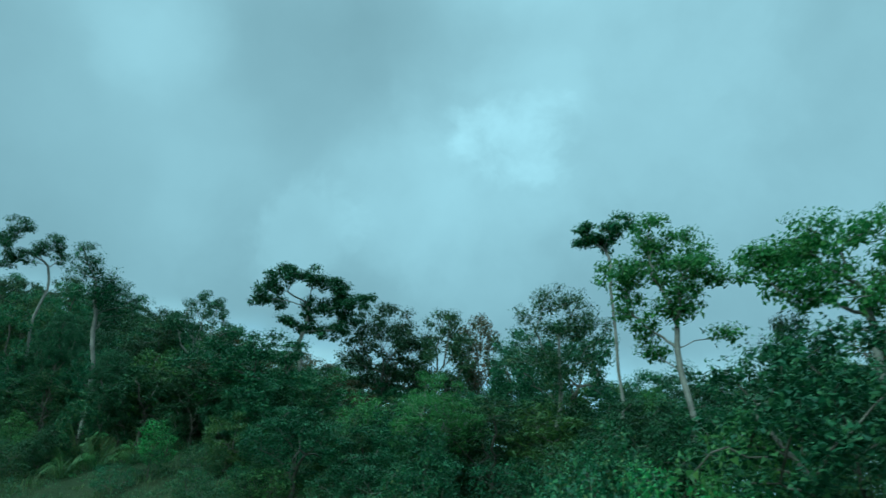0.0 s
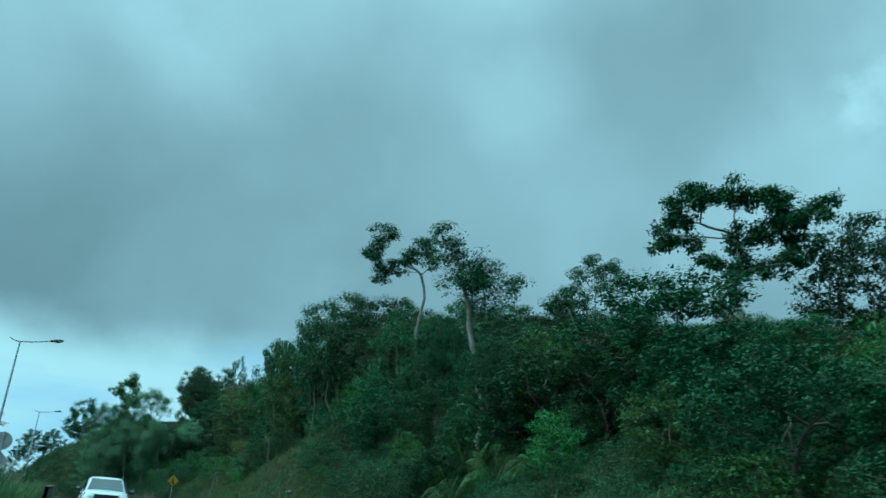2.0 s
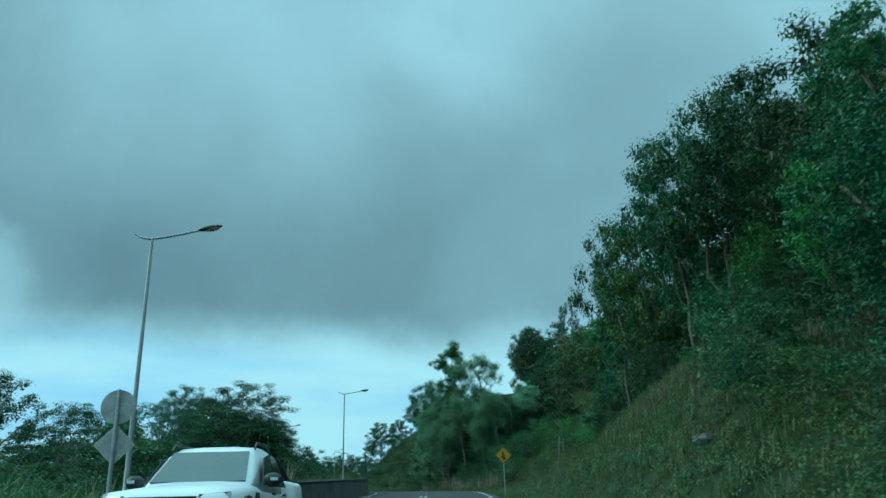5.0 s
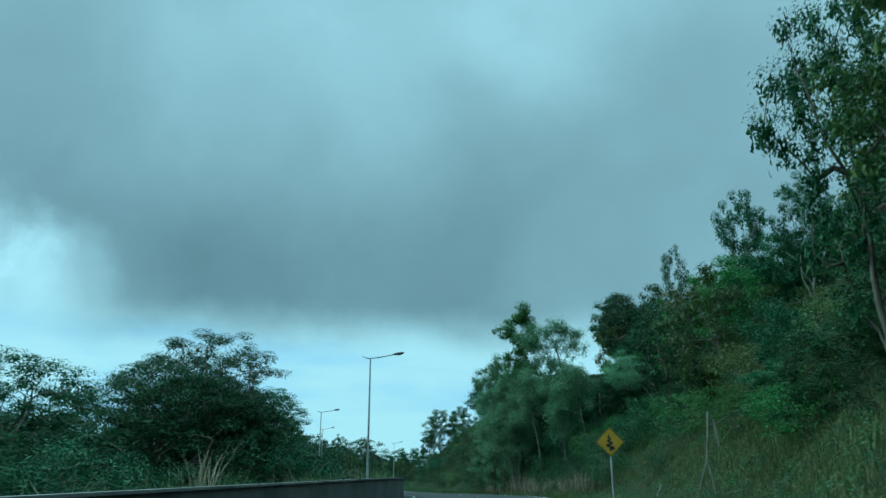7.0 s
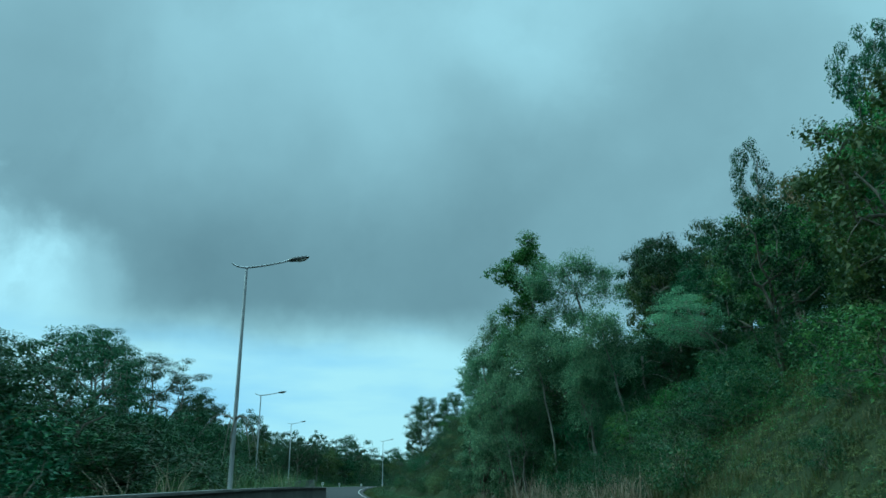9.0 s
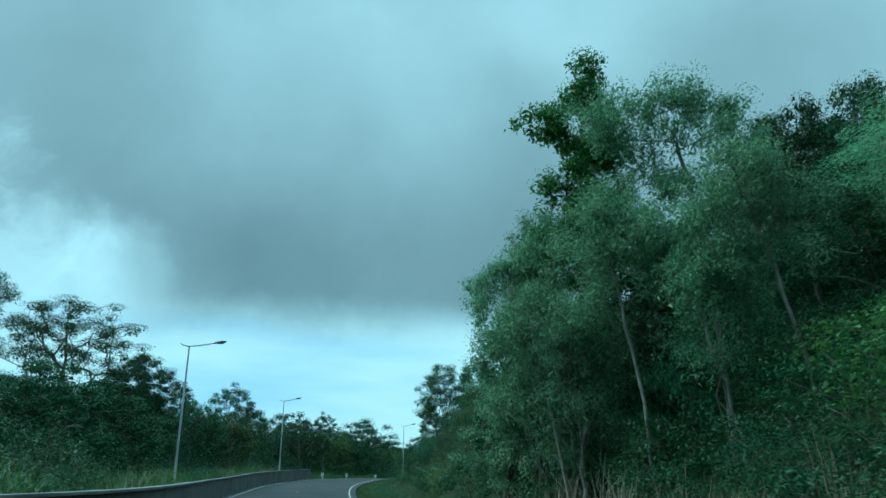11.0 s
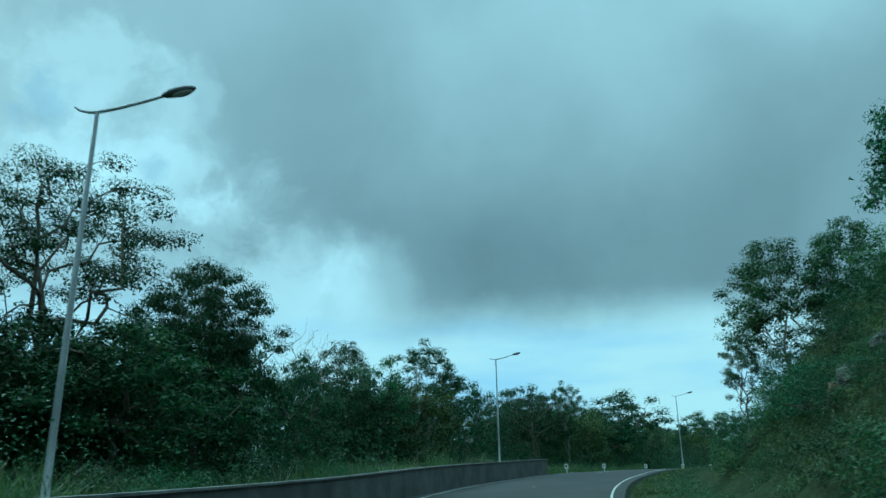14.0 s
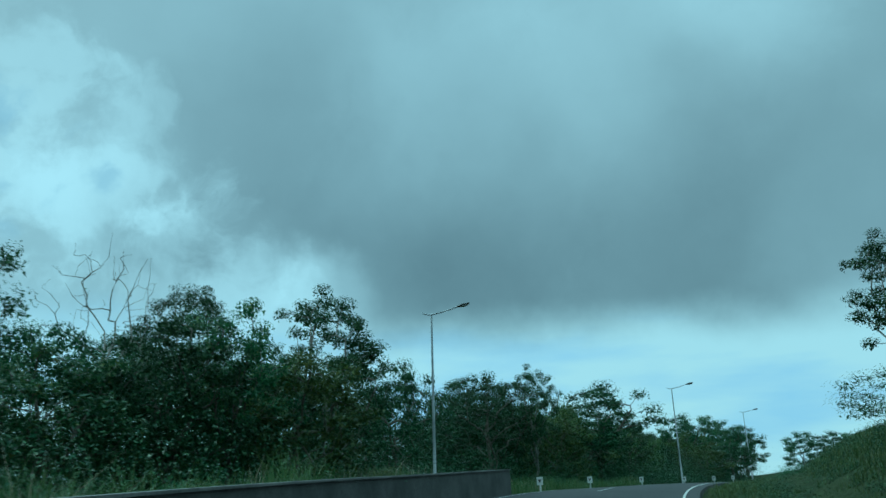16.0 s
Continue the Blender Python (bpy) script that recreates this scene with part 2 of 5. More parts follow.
def smooth_line(points, step=2.0):
    p = np.array(points, float)
    out = []
    for i in range(len(p) - 1):
        a, b = p[max(i - 1, 0)], p[i]
        c, d = p[i + 1], p[min(i + 2, len(p) - 1)]
        n = max(2, int(np.linalg.norm(c - b) / step))
        for k in range(n):
            u = k / n
            out.append(0.5 * (2 * b + (c - a) * u + (2 * a - 5 * b + 4 * c - d) * u * u + (3 * b - a - 3 * c + d) * u ** 3))
    out.append(p[-1])
    return np.array(out)


LINE = smooth_line(LANE)
TANG = np.gradient(LINE[:, :2], axis=0)
TANG /= np.linalg.norm(TANG, axis=1)[:, None]
SIDE = np.stack([-TANG[:, 1], TANG[:, 0]], 1)     # to the left
RIGHT_EDGE, LEFT_EDGE, CENTRE = -2.0, 5.7, 1.85


def beside(i, off, up=0.0):
    return Vector((LINE[i, 0] + SIDE[i, 0] * off, LINE[i, 1] + SIDE[i, 1] * off, LINE[i, 2] + up))


def lateral(x, y):
    """For arrays of places: metres to the left of the lane's middle, the road's height there, and the index along it."""
    x, y = np.atleast_1d(np.asarray(x, float)), np.atleast_1d(np.asarray(y, float))
    near, off, zs = np.zeros(len(x), int), np.zeros(len(x)), np.zeros(len(x))
    for k in range(0, len(x), 4000):
        dx, dy = x[k:k + 4000, None] - LINE[None, :, 0], y[k:k + 4000, None] - LINE[None, :, 1]
        d2 = dx * dx + dy * dy
        j = d2.argmin(1)
        r = np.arange(len(j))
        near[k:k + 4000] = j
        side = np.sign(dx[r, j] * SIDE[j, 0] + dy[r, j] * SIDE[j, 1])
        off[k:k + 4000] = np.sqrt(d2[r, j]) * np.where(side == 0, 1, side)
        w = 1 / (d2 + 4.0) ** 2
        zs[k:k + 4000] = (w * LINE[None, :, 2]).sum(1) / w.sum(1)
    return off, zs, near


def ease(v, a, b):
    u = np.clip((v - a) / (b - a), 0, 1)
    return u * u * (3 - 2 * u)


def wave(x, y, s, seed):
    r = np.random.RandomState(seed)
    v = 0
    for _ in range(5):
        a, f, p = r.uniform(0, 6.28), r.uniform(0.6, 1.6) / s, r.uniform(0, 6.28)
        v = v + np.sin((x * math.cos(a) + y * math.sin(a)) * f + p)
    return v / 3.5


def ground_z(x, y):
    off, zs, _ = lateral(x, y)
    x, y = np.atleast_1d(np.asarray(x, float)), np.atleast_1d(np.asarray(y, float))
    right = np.maximum(-off - 3.3, 0)
    tall = 4.0 + 12.5 * ease(-x, -14, 14) - 13.2 * ease(-x, 124, 148)
    start = 5.0 * ease(x, -14, 6) + 3.2 * ease(-x, 42, 54) - 0.2 * ease(-x, 104, 114)
    steep = 0.60 + 0.45 * ease(-x, 20, 34) + 0.85 * ease(-x, 104, 118) * (1 - ease(-x, 138, 154))
    rise = tall * (1 - np.exp(-steep * np.maximum(right - start, 0) / tall)) + 0.10 * np.clip(right - 30, 0, 120) * ease(-x, -5, 30) * (1 - ease(-x, 120, 170))
    rise = rise + wave(x, y, 3.5, 3) * 0.5 * ease(right, 2, 10)
    rise = rise + wave(x, y, 1.6, 9) * 0.45 * ease(right, 3.2, 6) * ease(-x, 98, 108) * (1 - 0.6 * ease(-x, 140, 160))
    left = np.maximum(off - 7.5, 0)
    fall = (-0.12 + 0.09 * ease(-x, 90, 115)) * np.minimum(left, 70) + wave(x, y, 4, 5) * 0.35 * ease(left, 2, 8)
    on_road = (off > -3.2) & (off < 7.3)
    return zs - 0.12 + np.where(off < 0, rise, fall) + np.where(on_road, -0.05, 0.0)


# ---- mesh helpers ----
def mesh_of(name, verts, faces, mats=(), smooth=False, slots=None):
    me = bpy.data.meshes.new(name)
    verts = np.asarray(verts, np.float32)
    faces = np.asarray(faces, np.int32)
    me.vertices.add(len(verts))
    me.vertices.foreach_set("co", verts.ravel())
    k = faces.shape[1]
    me.loops.add(faces.size)
    me.loops.foreach_set("vertex_index", faces.ravel())
    me.polygons.add(len(faces))
    me.polygons.foreach_set("loop_start", np.arange(0, faces.size, k, dtype=np.int32))
    if slots is not None:
        me.polygons.foreach_set("material_index", np.asarray(slots, np.int32))
    me.polygons.foreach_set("use_smooth", np.full(len(faces), smooth))
    for m in mats:
        me.materials.append(m)
    me.update(calc_edges=True)
    return me


def thing(name, label, category, place=(0, 0, 0), turn=0.0, group="", kind=""):
    ob = new(name)
    ob.empty_display_size = 0.2
    ob.matrix_basis = pose(*place, 0, 0, turn)
    return tagged(ob, label, category, group, kind)


def part(name, data, mat, parent, label="", bevel=0.0):
    """Links a bmesh or a mesh as one object under a thing or a part."""
    if isinstance(data, bmesh.types.BMesh):
        if bevel:
            bmesh.ops.bevel(data, geom=data.edges[:], offset=bevel, segments=2, affect="EDGES", profile=0.6)
        me = bpy.data.meshes.new(name)
        data.to_mesh(me)
        data.free()
        me.materials.append(mat)
    else:
        me = data
        if mat is not None and not me.materials:
            me.materials.append(mat)
    ob = new(name, me)
    ob.parent = parent
    return tagged(ob, label)


def box(sx, sy, sz, at=(0, 0, 0), rot=None, bm=None):
    bm = bm or bmesh.new()
    m = Matrix.Translation(at) @ (rot or Matrix()) @ Matrix.Diagonal((sx, sy, sz, 1))
    bmesh.ops.create_cube(bm, size=1, matrix=m)
    return bm


def tube_arrays(paths, sides=6):
    """Tapered tubes along polylines: a list of (points, radii). Gives vertices and quads."""
    vs, fs, base = [], [], 0
    ang = np.arange(sides) * 2 * math.pi / sides
    for pts, rad in paths:
        p = np.asarray(pts, float)
        t = np.gradient(p, axis=0)
        t /= np.maximum(np.linalg.norm(t, axis=1), 1e-6)[:, None]
        ref = np.where(np.abs(t[:, 2:3]) > 0.9, np.array([[1.0, 0, 0]]), np.array([[0, 0, 1.0]]))
        u = np.cross(t, ref)
        u /= np.linalg.norm(u, axis=1)[:, None]
        w = np.cross(t, u)
        ring = p[:, None] + np.asarray(rad, float)[:, None, None] * (np.cos(ang)[None, :, None] * u[:, None] + np.sin(ang)[None, :, None] * w[:, None])
        vs.append(ring.reshape(-1, 3))
        n = len(p)
        i, j = np.meshgrid(np.arange(n - 1), np.arange(sides), indexing="ij")
        a = base + i * sides + j
        b = base + i * sides + (j + 1) % sides
        fs.append(np.stack([a, b, b + sides, a + sides], -1).reshape(-1, 4))
        base += n * sides
    return np.concatenate(vs), np.concatenate(fs)


def leaves_mesh(name, rng, centres, normals, size, mat, slim=0.5, droop=0.25, folded=False):
    """One small pointed leaf or leaf spray at each centre."""
    n = len(centres)
    nr = normals + rng.normal(0, 0.45, (n, 3))
    nr /= np.linalg.norm(nr, axis=1)[:, None]
    a = rng.normal(0, 1, (n, 3))
    a[:, 2] -= droop
    a -= nr * (a * nr).sum(1)[:, None]
    a /= np.maximum(np.linalg.norm(a, axis=1), 1e-6)[:, None]
    b = np.cross(nr, a)
    s = (size * rng.uniform(0.65, 1.3, n))[:, None]
    tip, root = centres + a * s * 0.6 - nr * s * 0.08, centres - a * s * 0.3
    if folded:
        fold = nr * s * 0.07
        v = np.stack([root, centres + b * s * slim * 0.5 + fold, tip, centres - b * s * slim * 0.5 + fold], 1).reshape(-1, 3)
        k = np.arange(n) * 4
        return mesh_of(name, v, np.concatenate([np.stack([k, k + 2, k + 1], 1), np.stack([k, k + 3, k + 2], 1)]), (mat,))
    v = np.stack([root + b * s * slim * 0.55, tip, root - b * s * slim * 0.55], 1).reshape(-1, 3)
    return mesh_of(name, v, np.arange(3 * n).reshape(-1, 3), (mat,))


# ---- trees ----
def grow(seed, height, radius, low, lean=(0, 0), flat=0.5, limbs=6, clumps=60, clump=0.8, leaves=45, size=0.24, trunk=0.18, hollow=0.3, shape="dome",
         slim=0.5, bark=BARK, leaf=LEAF, droop=0.25, wander=0.35, keep_leaves=1.0, core=0.2, folded=False, lobes=(), stem=()):
    """A tree's trunk mesh with limbs and twigs, and its crown of leaves, standing at the origin."""
    rng = np.random.RandomState(seed)
    lo = height * low
    mid, half = (height + lo) / 2, (height - lo) / 2
    # centres of leaf clumps inside the crown's envelope
    pts, tries = [], 0
    gap = clump * 0.85
    # crowns of separate boughs: each lobe (across, away, up, radius) carries its own clumps
    for lx, ly, lz, lr in lobes:
        for k in range(max(4, int(5.0 * (lr / clump) ** 2))):
            v = rng.normal(0, 1, 3)
            v *= 1.27 * lr * rng.uniform(0.05, 1) ** 0.5 / np.linalg.norm(v)
            pts.append(np.array([lx, ly, lz]) + v * (1, 1, 0.7))
    clumps = 0 if lobes else clumps
    while len(pts) < clumps and tries < clumps * 60:
        tries += 1
        v = rng.normal(0, 1, 3)
        v /= np.linalg.norm(v)
        r = rng.uniform(hollow, 1) ** 0.5
        p = v * r
        if shape == "umbrella":
            p = np.array([p[0], p[1], 1.0 - 0.85 * (p[0] ** 2 + p[1] ** 2) + rng.choice([0, 0, -0.35, -0.8]) + rng.normal(0, 0.06)])
        elif shape == "dome" and p[2] < -0.35 and rng.rand() < 0.6:
            continue
        lump = 1 + 0.22 * math.sin(3 * math.atan2(p[1], p[0]) + seed) + 0.12 * math.sin(5 * math.atan2(p[1], p[0]) + 2 * seed)
        q = np.array([p[0] * radius * lump + lean[0], p[1] * radius * lump + lean[1], mid + p[2] * half])
        if all(np.linalg.norm((q - o) * (1, 1, 1.4)) > gap for o in pts):
            pts.append(q)
        elif tries % 20 == 0:
            gap *= 0.96
    pts = np.array(pts)
    # trunk
    nodes, parent = [np.zeros(3)], [-1]
    steps = 9
    top = np.array([lean[0] * 0.8, lean[1] * 0.8, lo + (height - lo) * 0.45])
    bend = rng.normal(0, wander, (steps + 1, 2)) * height / 22
    for k in range(1, steps + 1):
        u = k / steps
        if stem:
            bits = np.array([(0, 0, 0), *stem], float)
            nodes.append(np.array([np.interp(u * (len(bits) - 1), range(len(bits)), bits[:, c]) for c in range(3)]) + (bend[k, 0] * 0.4, bend[k, 1] * 0.4, 0))
            parent.append(len(nodes) - 2)
            continue
        nodes.append(np.array([top[0] * u ** 1.6 + bend[k, 0] * u, top[1] * u ** 1.6 + bend[k, 1] * u, top[2] * u]))
        parent.append(len(nodes) - 2)
    trunk_tip = len(nodes) - 1
    first = max(1, int(steps * min(low, 0.8) * 0.75))
    top = nodes[-1] if stem else top

    def join(target, start, bits):
        a = nodes[start]
        last = start
        span = np.linalg.norm(target - a)
        for k in range(1, bits + 1):
            u = k / bits
            p = a + (target - a) * u + rng.normal(0, 0.02 if lobes else 0.045, 3) * span * (u < 1)
            p[2] += (0.05 if lobes else 0.10) * span * math.sin(math.pi * u) * (0.6 if target[2] > a[2] else -0.6)
            nodes.append(p)
            parent.append(last)
            last = len(nodes) - 1
        return last

    tips, order = {}, []
    far = list(range(len(pts)))
    chosen = [far[rng.randint(len(far))]]
    if lobes:
        chosen = sorted({int(np.linalg.norm(pts - np.array(q[:3]), axis=1).argmin()) for q in lobes}, key=lambda c: np.linalg.norm(pts[c] - nodes[-1]))
        limbs = len(chosen)
    while len(chosen) < min(limbs, len(pts)):
        d = np.min(np.linalg.norm(pts[:, None] - pts[chosen][None], axis=2), axis=1)
        chosen.append(int(d.argmax()))
    for k, c in enumerate(chosen):
        start = first + int((trunk_tip - first) * (k + 0.5) / len(chosen))
        if lobes:
            arr = np.array(nodes[first:])
            start = first + int((np.linalg.norm(arr - pts[c], axis=1) + np.maximum(arr[:, 2] - pts[c][2] + 0.4, 0) * 1.5).argmin())
        tips[c] = join(pts[c], start, 6)
    rest = [k for k in range(len(pts)) if k not in tips]
    rest.sort(key=lambda k: np.linalg.norm(pts[k] - top))
    for c in rest:
        arr = np.array(nodes[first:])
        d = np.linalg.norm(arr - pts[c], axis=1) + np.maximum(arr[:, 2] - pts[c][2], 0) * 1.5
        tips[c] = join(pts[c], first + int(d.argmin()), 2)
    # thickness by what each bit carries
    n = len(nodes)
    load = np.zeros(n)
    for c in tips.values():
        load[c] += 1
    for k in range(n - 1, 0, -1):
        load[parent[k]] += load[k]
    rad = trunk * np.sqrt(np.maximum(load, 0.4) / max(load[0], 1))
    rad[:trunk_tip + 1] = np.maximum(rad[:trunk_tip + 1], trunk * (1 - 0.75 * np.arange(trunk_tip + 1) / trunk_tip))
    rad[0] *= 1.35
    paths, done = [], set()
    kids = [[] for _ in range(n)]
    for k in range(1, n):
        kids[parent[k]].append(k)

    def trace(start, prev):
        stack = [(start, prev)]
        while stack:
            k, pv = stack.pop()
            line, r = ([nodes[pv]] if pv >= 0 else []), ([min(rad[pv], rad[k] * 1.2)] if pv >= 0 else [])
            while True:
                line.append(nodes[k])
                r.append(rad[k])
                if not kids[k]:
                    break
                main = max(kids[k], key=lambda j: load[j])
                for j in kids[k]:
                    if j != main:
                        stack.append((j, k))
                k = main
            if len(line) > 1:
                paths.append((line, r))
    trace(0, -1)
    thick = [q for q in paths if max(q[1]) > 0.06]
    thin = [q for q in paths if max(q[1]) <= 0.06]
    v, f = tube_arrays(thick, 5)
    if thin:
        v2, f2 = tube_arrays(thin, 3)
        v, f = np.concatenate([v, v2]), np.concatenate([f, f2 + len(v)])
    wood = mesh_of("trunk", v, f, (bark,), True)
    # leaves
    centres, normals, scales = [], [], []
    for c in pts:
        if rng.rand() > keep_leaves:
            continue
        k = int(leaves * core * 3.6)
        if k:
            centres.append(c + rng.normal(0, 0.33 * clump, (k, 3)) * (1, 1, flat) - (0, 0, 0.18 * clump))
            normals.append(rng.normal(0, 0.4, (k, 3)) + (0, 0, 0.7))
            scales.append(np.full(k, 1.5 * size))
        m = int(leaves * 2.0 * rng.uniform(0.6, 1.35))
        d = rng.normal(0, 1, (m, 3))
        d /= np.linalg.norm(d, axis=1)[:, None]
        d[:, 2] = np.where(d[:, 2] < -0.2, -d[:, 2], d[:, 2])
        rr = clump * rng.uniform(0.75, 1.3) * rng.uniform(0.25, 1, (m, 1)) ** 0.5
        o = d * rr * (1, 1, flat)
        centres.append(c + o)
        normals.append(d * 0.6 + (0, 0, 0.8))
        scales.append(np.full(m, 0.76 * size))
    foliage = leaves_mesh("crown", rng, np.concatenate(centres), np.concatenate(normals), np.concatenate(scales), leaf, slim, droop, folded) if centres else None
    return wood, foliage


KINDS = {}


def tree_kind(key, label, category="tree", **how):
    wood, foliage = grow(**how)
    ob = thing(category.replace(" ", "_"), label, category)
    part("trunk", wood, None, ob)
    if foliage:
        part("crown", foliage, None, ob)
    KINDS[key] = (ob, how["height"], how["radius"], [])


def plant(key, x, y, top=None, wide=None, turn=0.0, sink=0.15, label="", group=""):
    """A tree of that kind whose top reaches the height `top` (world) and whose crown is `wide` metres in radius."""
    ob, h, r, used = KINDS[key]
    z = float(ground_z(x, y)[0]) - sink
    sz = (top - z) / h if top is not None else 1.0
    sx = wide / r if wide else abs(sz) ** 0.8
    m = pose(x, y, z, 0, 0, turn) @ Matrix.Diagonal((sx, sx, sz, 1))
    if used:
        ob = copy_thing(ob, m @ Matrix.Diagonal((*(1 / s for s in ob.scale), 1)))
    else:
        ob.matrix_basis = m
    used.append(1)
    return tagged(ob, label, "", group)



FOREST = dict(limbs=6, clump=0.9, leaves=60, size=0.155, core=0.55)
tree_kind("dome_a", "dense round-crowned dark forest tree", seed=11, height=9, radius=3.6, low=0.15, clumps=66, leaf=LEAF_DARK, **FOREST)
tree_kind("dome_b", "dense leafy green forest tree", seed=12, height=9, radius=3.3, low=0.12, clumps=62, leaf=LEAF, **FOREST)
tree_kind("dome_c", "bushy yellow-green forest tree among undergrowth", seed=13, height=8, radius=3.5, low=0.08, clumps=62, shape="ball", leaf=LEAF_WARM, **FOREST)
tree_kind("dome_d", "forest tree with lighter fresh-green crown", seed=15, height=8, radius=3.0, low=0.15, clumps=52, leaf=LEAF_LIGHT, **FOREST)
tree_kind("dome_e", "leafy grey-green tree under the slender trees", seed=16, height=9, radius=3.0, low=0.1, clumps=60, leaf=LEAF_GREY, **FOREST)
tree_kind("rust", "forest tree with reddish-brown young leaves", seed=14, height=7, radius=2.8, low=0.3, clumps=50, clump=0.8, leaves=40, size=0.26, leaf=LEAF_RUST, core=0.1)
tree_kind("open_a", "tall sparse tree with pale crooked trunk and open clumps", seed=21, height=13, radius=4.0, low=0.5, clumps=62, clump=0.8, leaves=90, size=0.22, limbs=7, trunk=0.2, hollow=0.2, bark=BARK_PALE, leaf=LEAF_DARK, flat=0.65, core=0.12)
tree_kind("open_b", "tall slender tree with airy grey-green crown", seed=22, height=12, radius=3.2, low=0.38, clumps=75, clump=0.65, leaves=100, size=0.15, limbs=8, trunk=0.17, bark=BARK_PALE, leaf=LEAF_DARK, flat=0.6, core=0.14)
tree_kind("lean_a", "leaning tree with bare forked trunk and ragged clumps", seed=23, height=11, radius=3.0, low=0.5, lean=(-2.2, 0), clumps=44, clump=0.72, leaves=80, size=0.18, limbs=5, trunk=0.2, bark=BARK_PALE, leaf=LEAF_DARK, flat=0.65, wander=0.6, core=0.12)
tree_kind("umbrella_a", "spreading flat-topped tree with layered open crown", seed=31, height=13, radius=5.5, low=0.45, clumps=130, clump=0.9, leaves=150, size=0.12, limbs=10, trunk=0.24, shape="umbrella", leaf=LEAF_DARK, flat=0.32, core=0.12)
tree_kind("umbrella_b", "flat-topped tree with fine layered foliage and dark limbs", seed=32, height=11, radius=4.6, low=0.38, clumps=110, clump=0.8, leaves=100, size=0.14, limbs=9, trunk=0.2, shape="umbrella", leaf=LEAF_DARK, flat=0.35, core=0.12)
tree_kind("broadleaf", "large-leaved tree with light green layered crown", seed=33, height=10, radius=3.2, low=0.36, clumps=115, clump=0.68, leaves=70, size=0.165, limbs=8, trunk=0.13, bark=BARK_PALE, leaf=LEAF_LIGHT, flat=0.5, droop=0.8, slim=0.42, core=0.06, folded=True)
tree_kind("willow_b", "slim young tree with fine drooping grey-green leaves", seed=42, height=10, radius=2.4, low=0.25, clumps=75, clump=0.75, leaves=110, size=0.17, limbs=7, trunk=0.11, bark=BARK_PALE, leaf=LEAF_GREY, flat=1.0, slim=0.3, droop=1.6, shape="ball", core=0.08, folded=True)
tree_kind("willow_lean", "slim tree leaning over the road with drooping leaves", seed=43, height=11, radius=2.4, low=0.3, lean=(-1.6, -2.4), clumps=80, clump=0.75, leaves=110, size=0.17, limbs=8, trunk=0.13, bark=BARK_PALE, leaf=LEAF_GREY, flat=1.0, slim=0.3, droop=1.6, shape="ball", core=0.02, folded=True)
tree_kind("bare", "dead leafless tree with pale bare branches", category="dead tree", seed=51, height=9, radius=2.4, low=0.35, clumps=170, clump=0.42, leaves=1, size=0.12, limbs=6, trunk=0.08, bark=BARK_PALE, keep_leaves=0.0)
tree_kind("bush_a", "dense green roadside bush", category="bush", seed=61, height=3.0, radius=2.2, low=0.02, clumps=40, clump=0.75, leaves=50, size=0.105, limbs=6, trunk=0.06, shape="ball", leaf=LEAF, core=0.4)
tree_kind("bush_b", "bright green leafy shrub on the bank", category="bush", seed=62, height=2.6, radius=1.7, low=0.02, clumps=32, clump=0.65, leaves=64, size=0.1, limbs=6, trunk=0.05, shape="ball", leaf=LEAF_LIGHT, core=0.12)
tree_kind("bush_c", "dark shrub with long hanging leaves", category="bush", seed=63, height=3.2, radius=1.9, low=0.02, clumps=34, clump=0.7, leaves=54, size=0.10, limbs=6, trunk=0.05, shape="ball", leaf=LEAF_DARK, slim=0.36, droop=1.0, core=0.4)
tree_kind("bush_d", "olive-green shrub on the open slope", category="bush", seed=64, height=2.8, radius=1.9, low=0.02, clumps=38, clump=0.7, leaves=50, size=0.1, limbs=6, trunk=0.05, shape="ball", leaf=LEAF_OLIVE, core=0.12)
tree_kind("umbrella_c", "broad dark tree with dense layered spreading crown", seed=34, height=11, radius=6.0, low=0.3, clumps=165, clump=1.05, leaves=130, size=0.13, limbs=11, trunk=0.26, shape="umbrella", leaf=LEAF_DARK, flat=0.3, core=0.4)
SAPLING = dict(limbs=5, clump=0.52, leaves=34, size=0.115, trunk=0.06, core=0.6, low=0.06, flat=0.7)
tree_kind("sapling_a", "slim dark young tree with dense small leaves", category="young tree", seed=81, height=5.5, radius=1.35, clumps=52, leaf=LEAF_DARK, **SAPLING)
tree_kind("sapling_b", "slim green young tree overgrown with climbers", category="young tree", seed=82, height=5.0, radius=1.5, clumps=50, leaf=LEAF, **SAPLING)
tree_kind("sapling_c", "young tree with fresh green narrow leaves", category="young tree", seed=83, height=4.6, radius=1.2, clumps=40, leaf=LEAF_LIGHT, limbs=5, clump=0.5, leaves=44, size=0.17, trunk=0.05, core=0.1, low=0.2, flat=0.6, slim=0.34, droop=1.0)
tree_kind("broad_b", "isolated leafy tree with ragged green crown on the bank", seed=35, height=10, radius=3.2, low=0.2, clumps=110, clump=0.7, leaves=100, size=0.14, limbs=8, trunk=0.13, bark=BARK_PALE, leaf=LEAF, flat=0.65, core=0.2)

# ---- setting: ground, road, wall ----
def axis(fine_lo, fine_hi, step, far):
    inner = np.arange(fine_lo, fine_hi + step, step)
    grow_out = np.cumsum(step * 1.35 ** np.arange(1, 24))
    grow_out = grow_out[grow_out < far]
    return np.concatenate([fine_lo - grow_out[::-1], inner, fine_hi + grow_out])


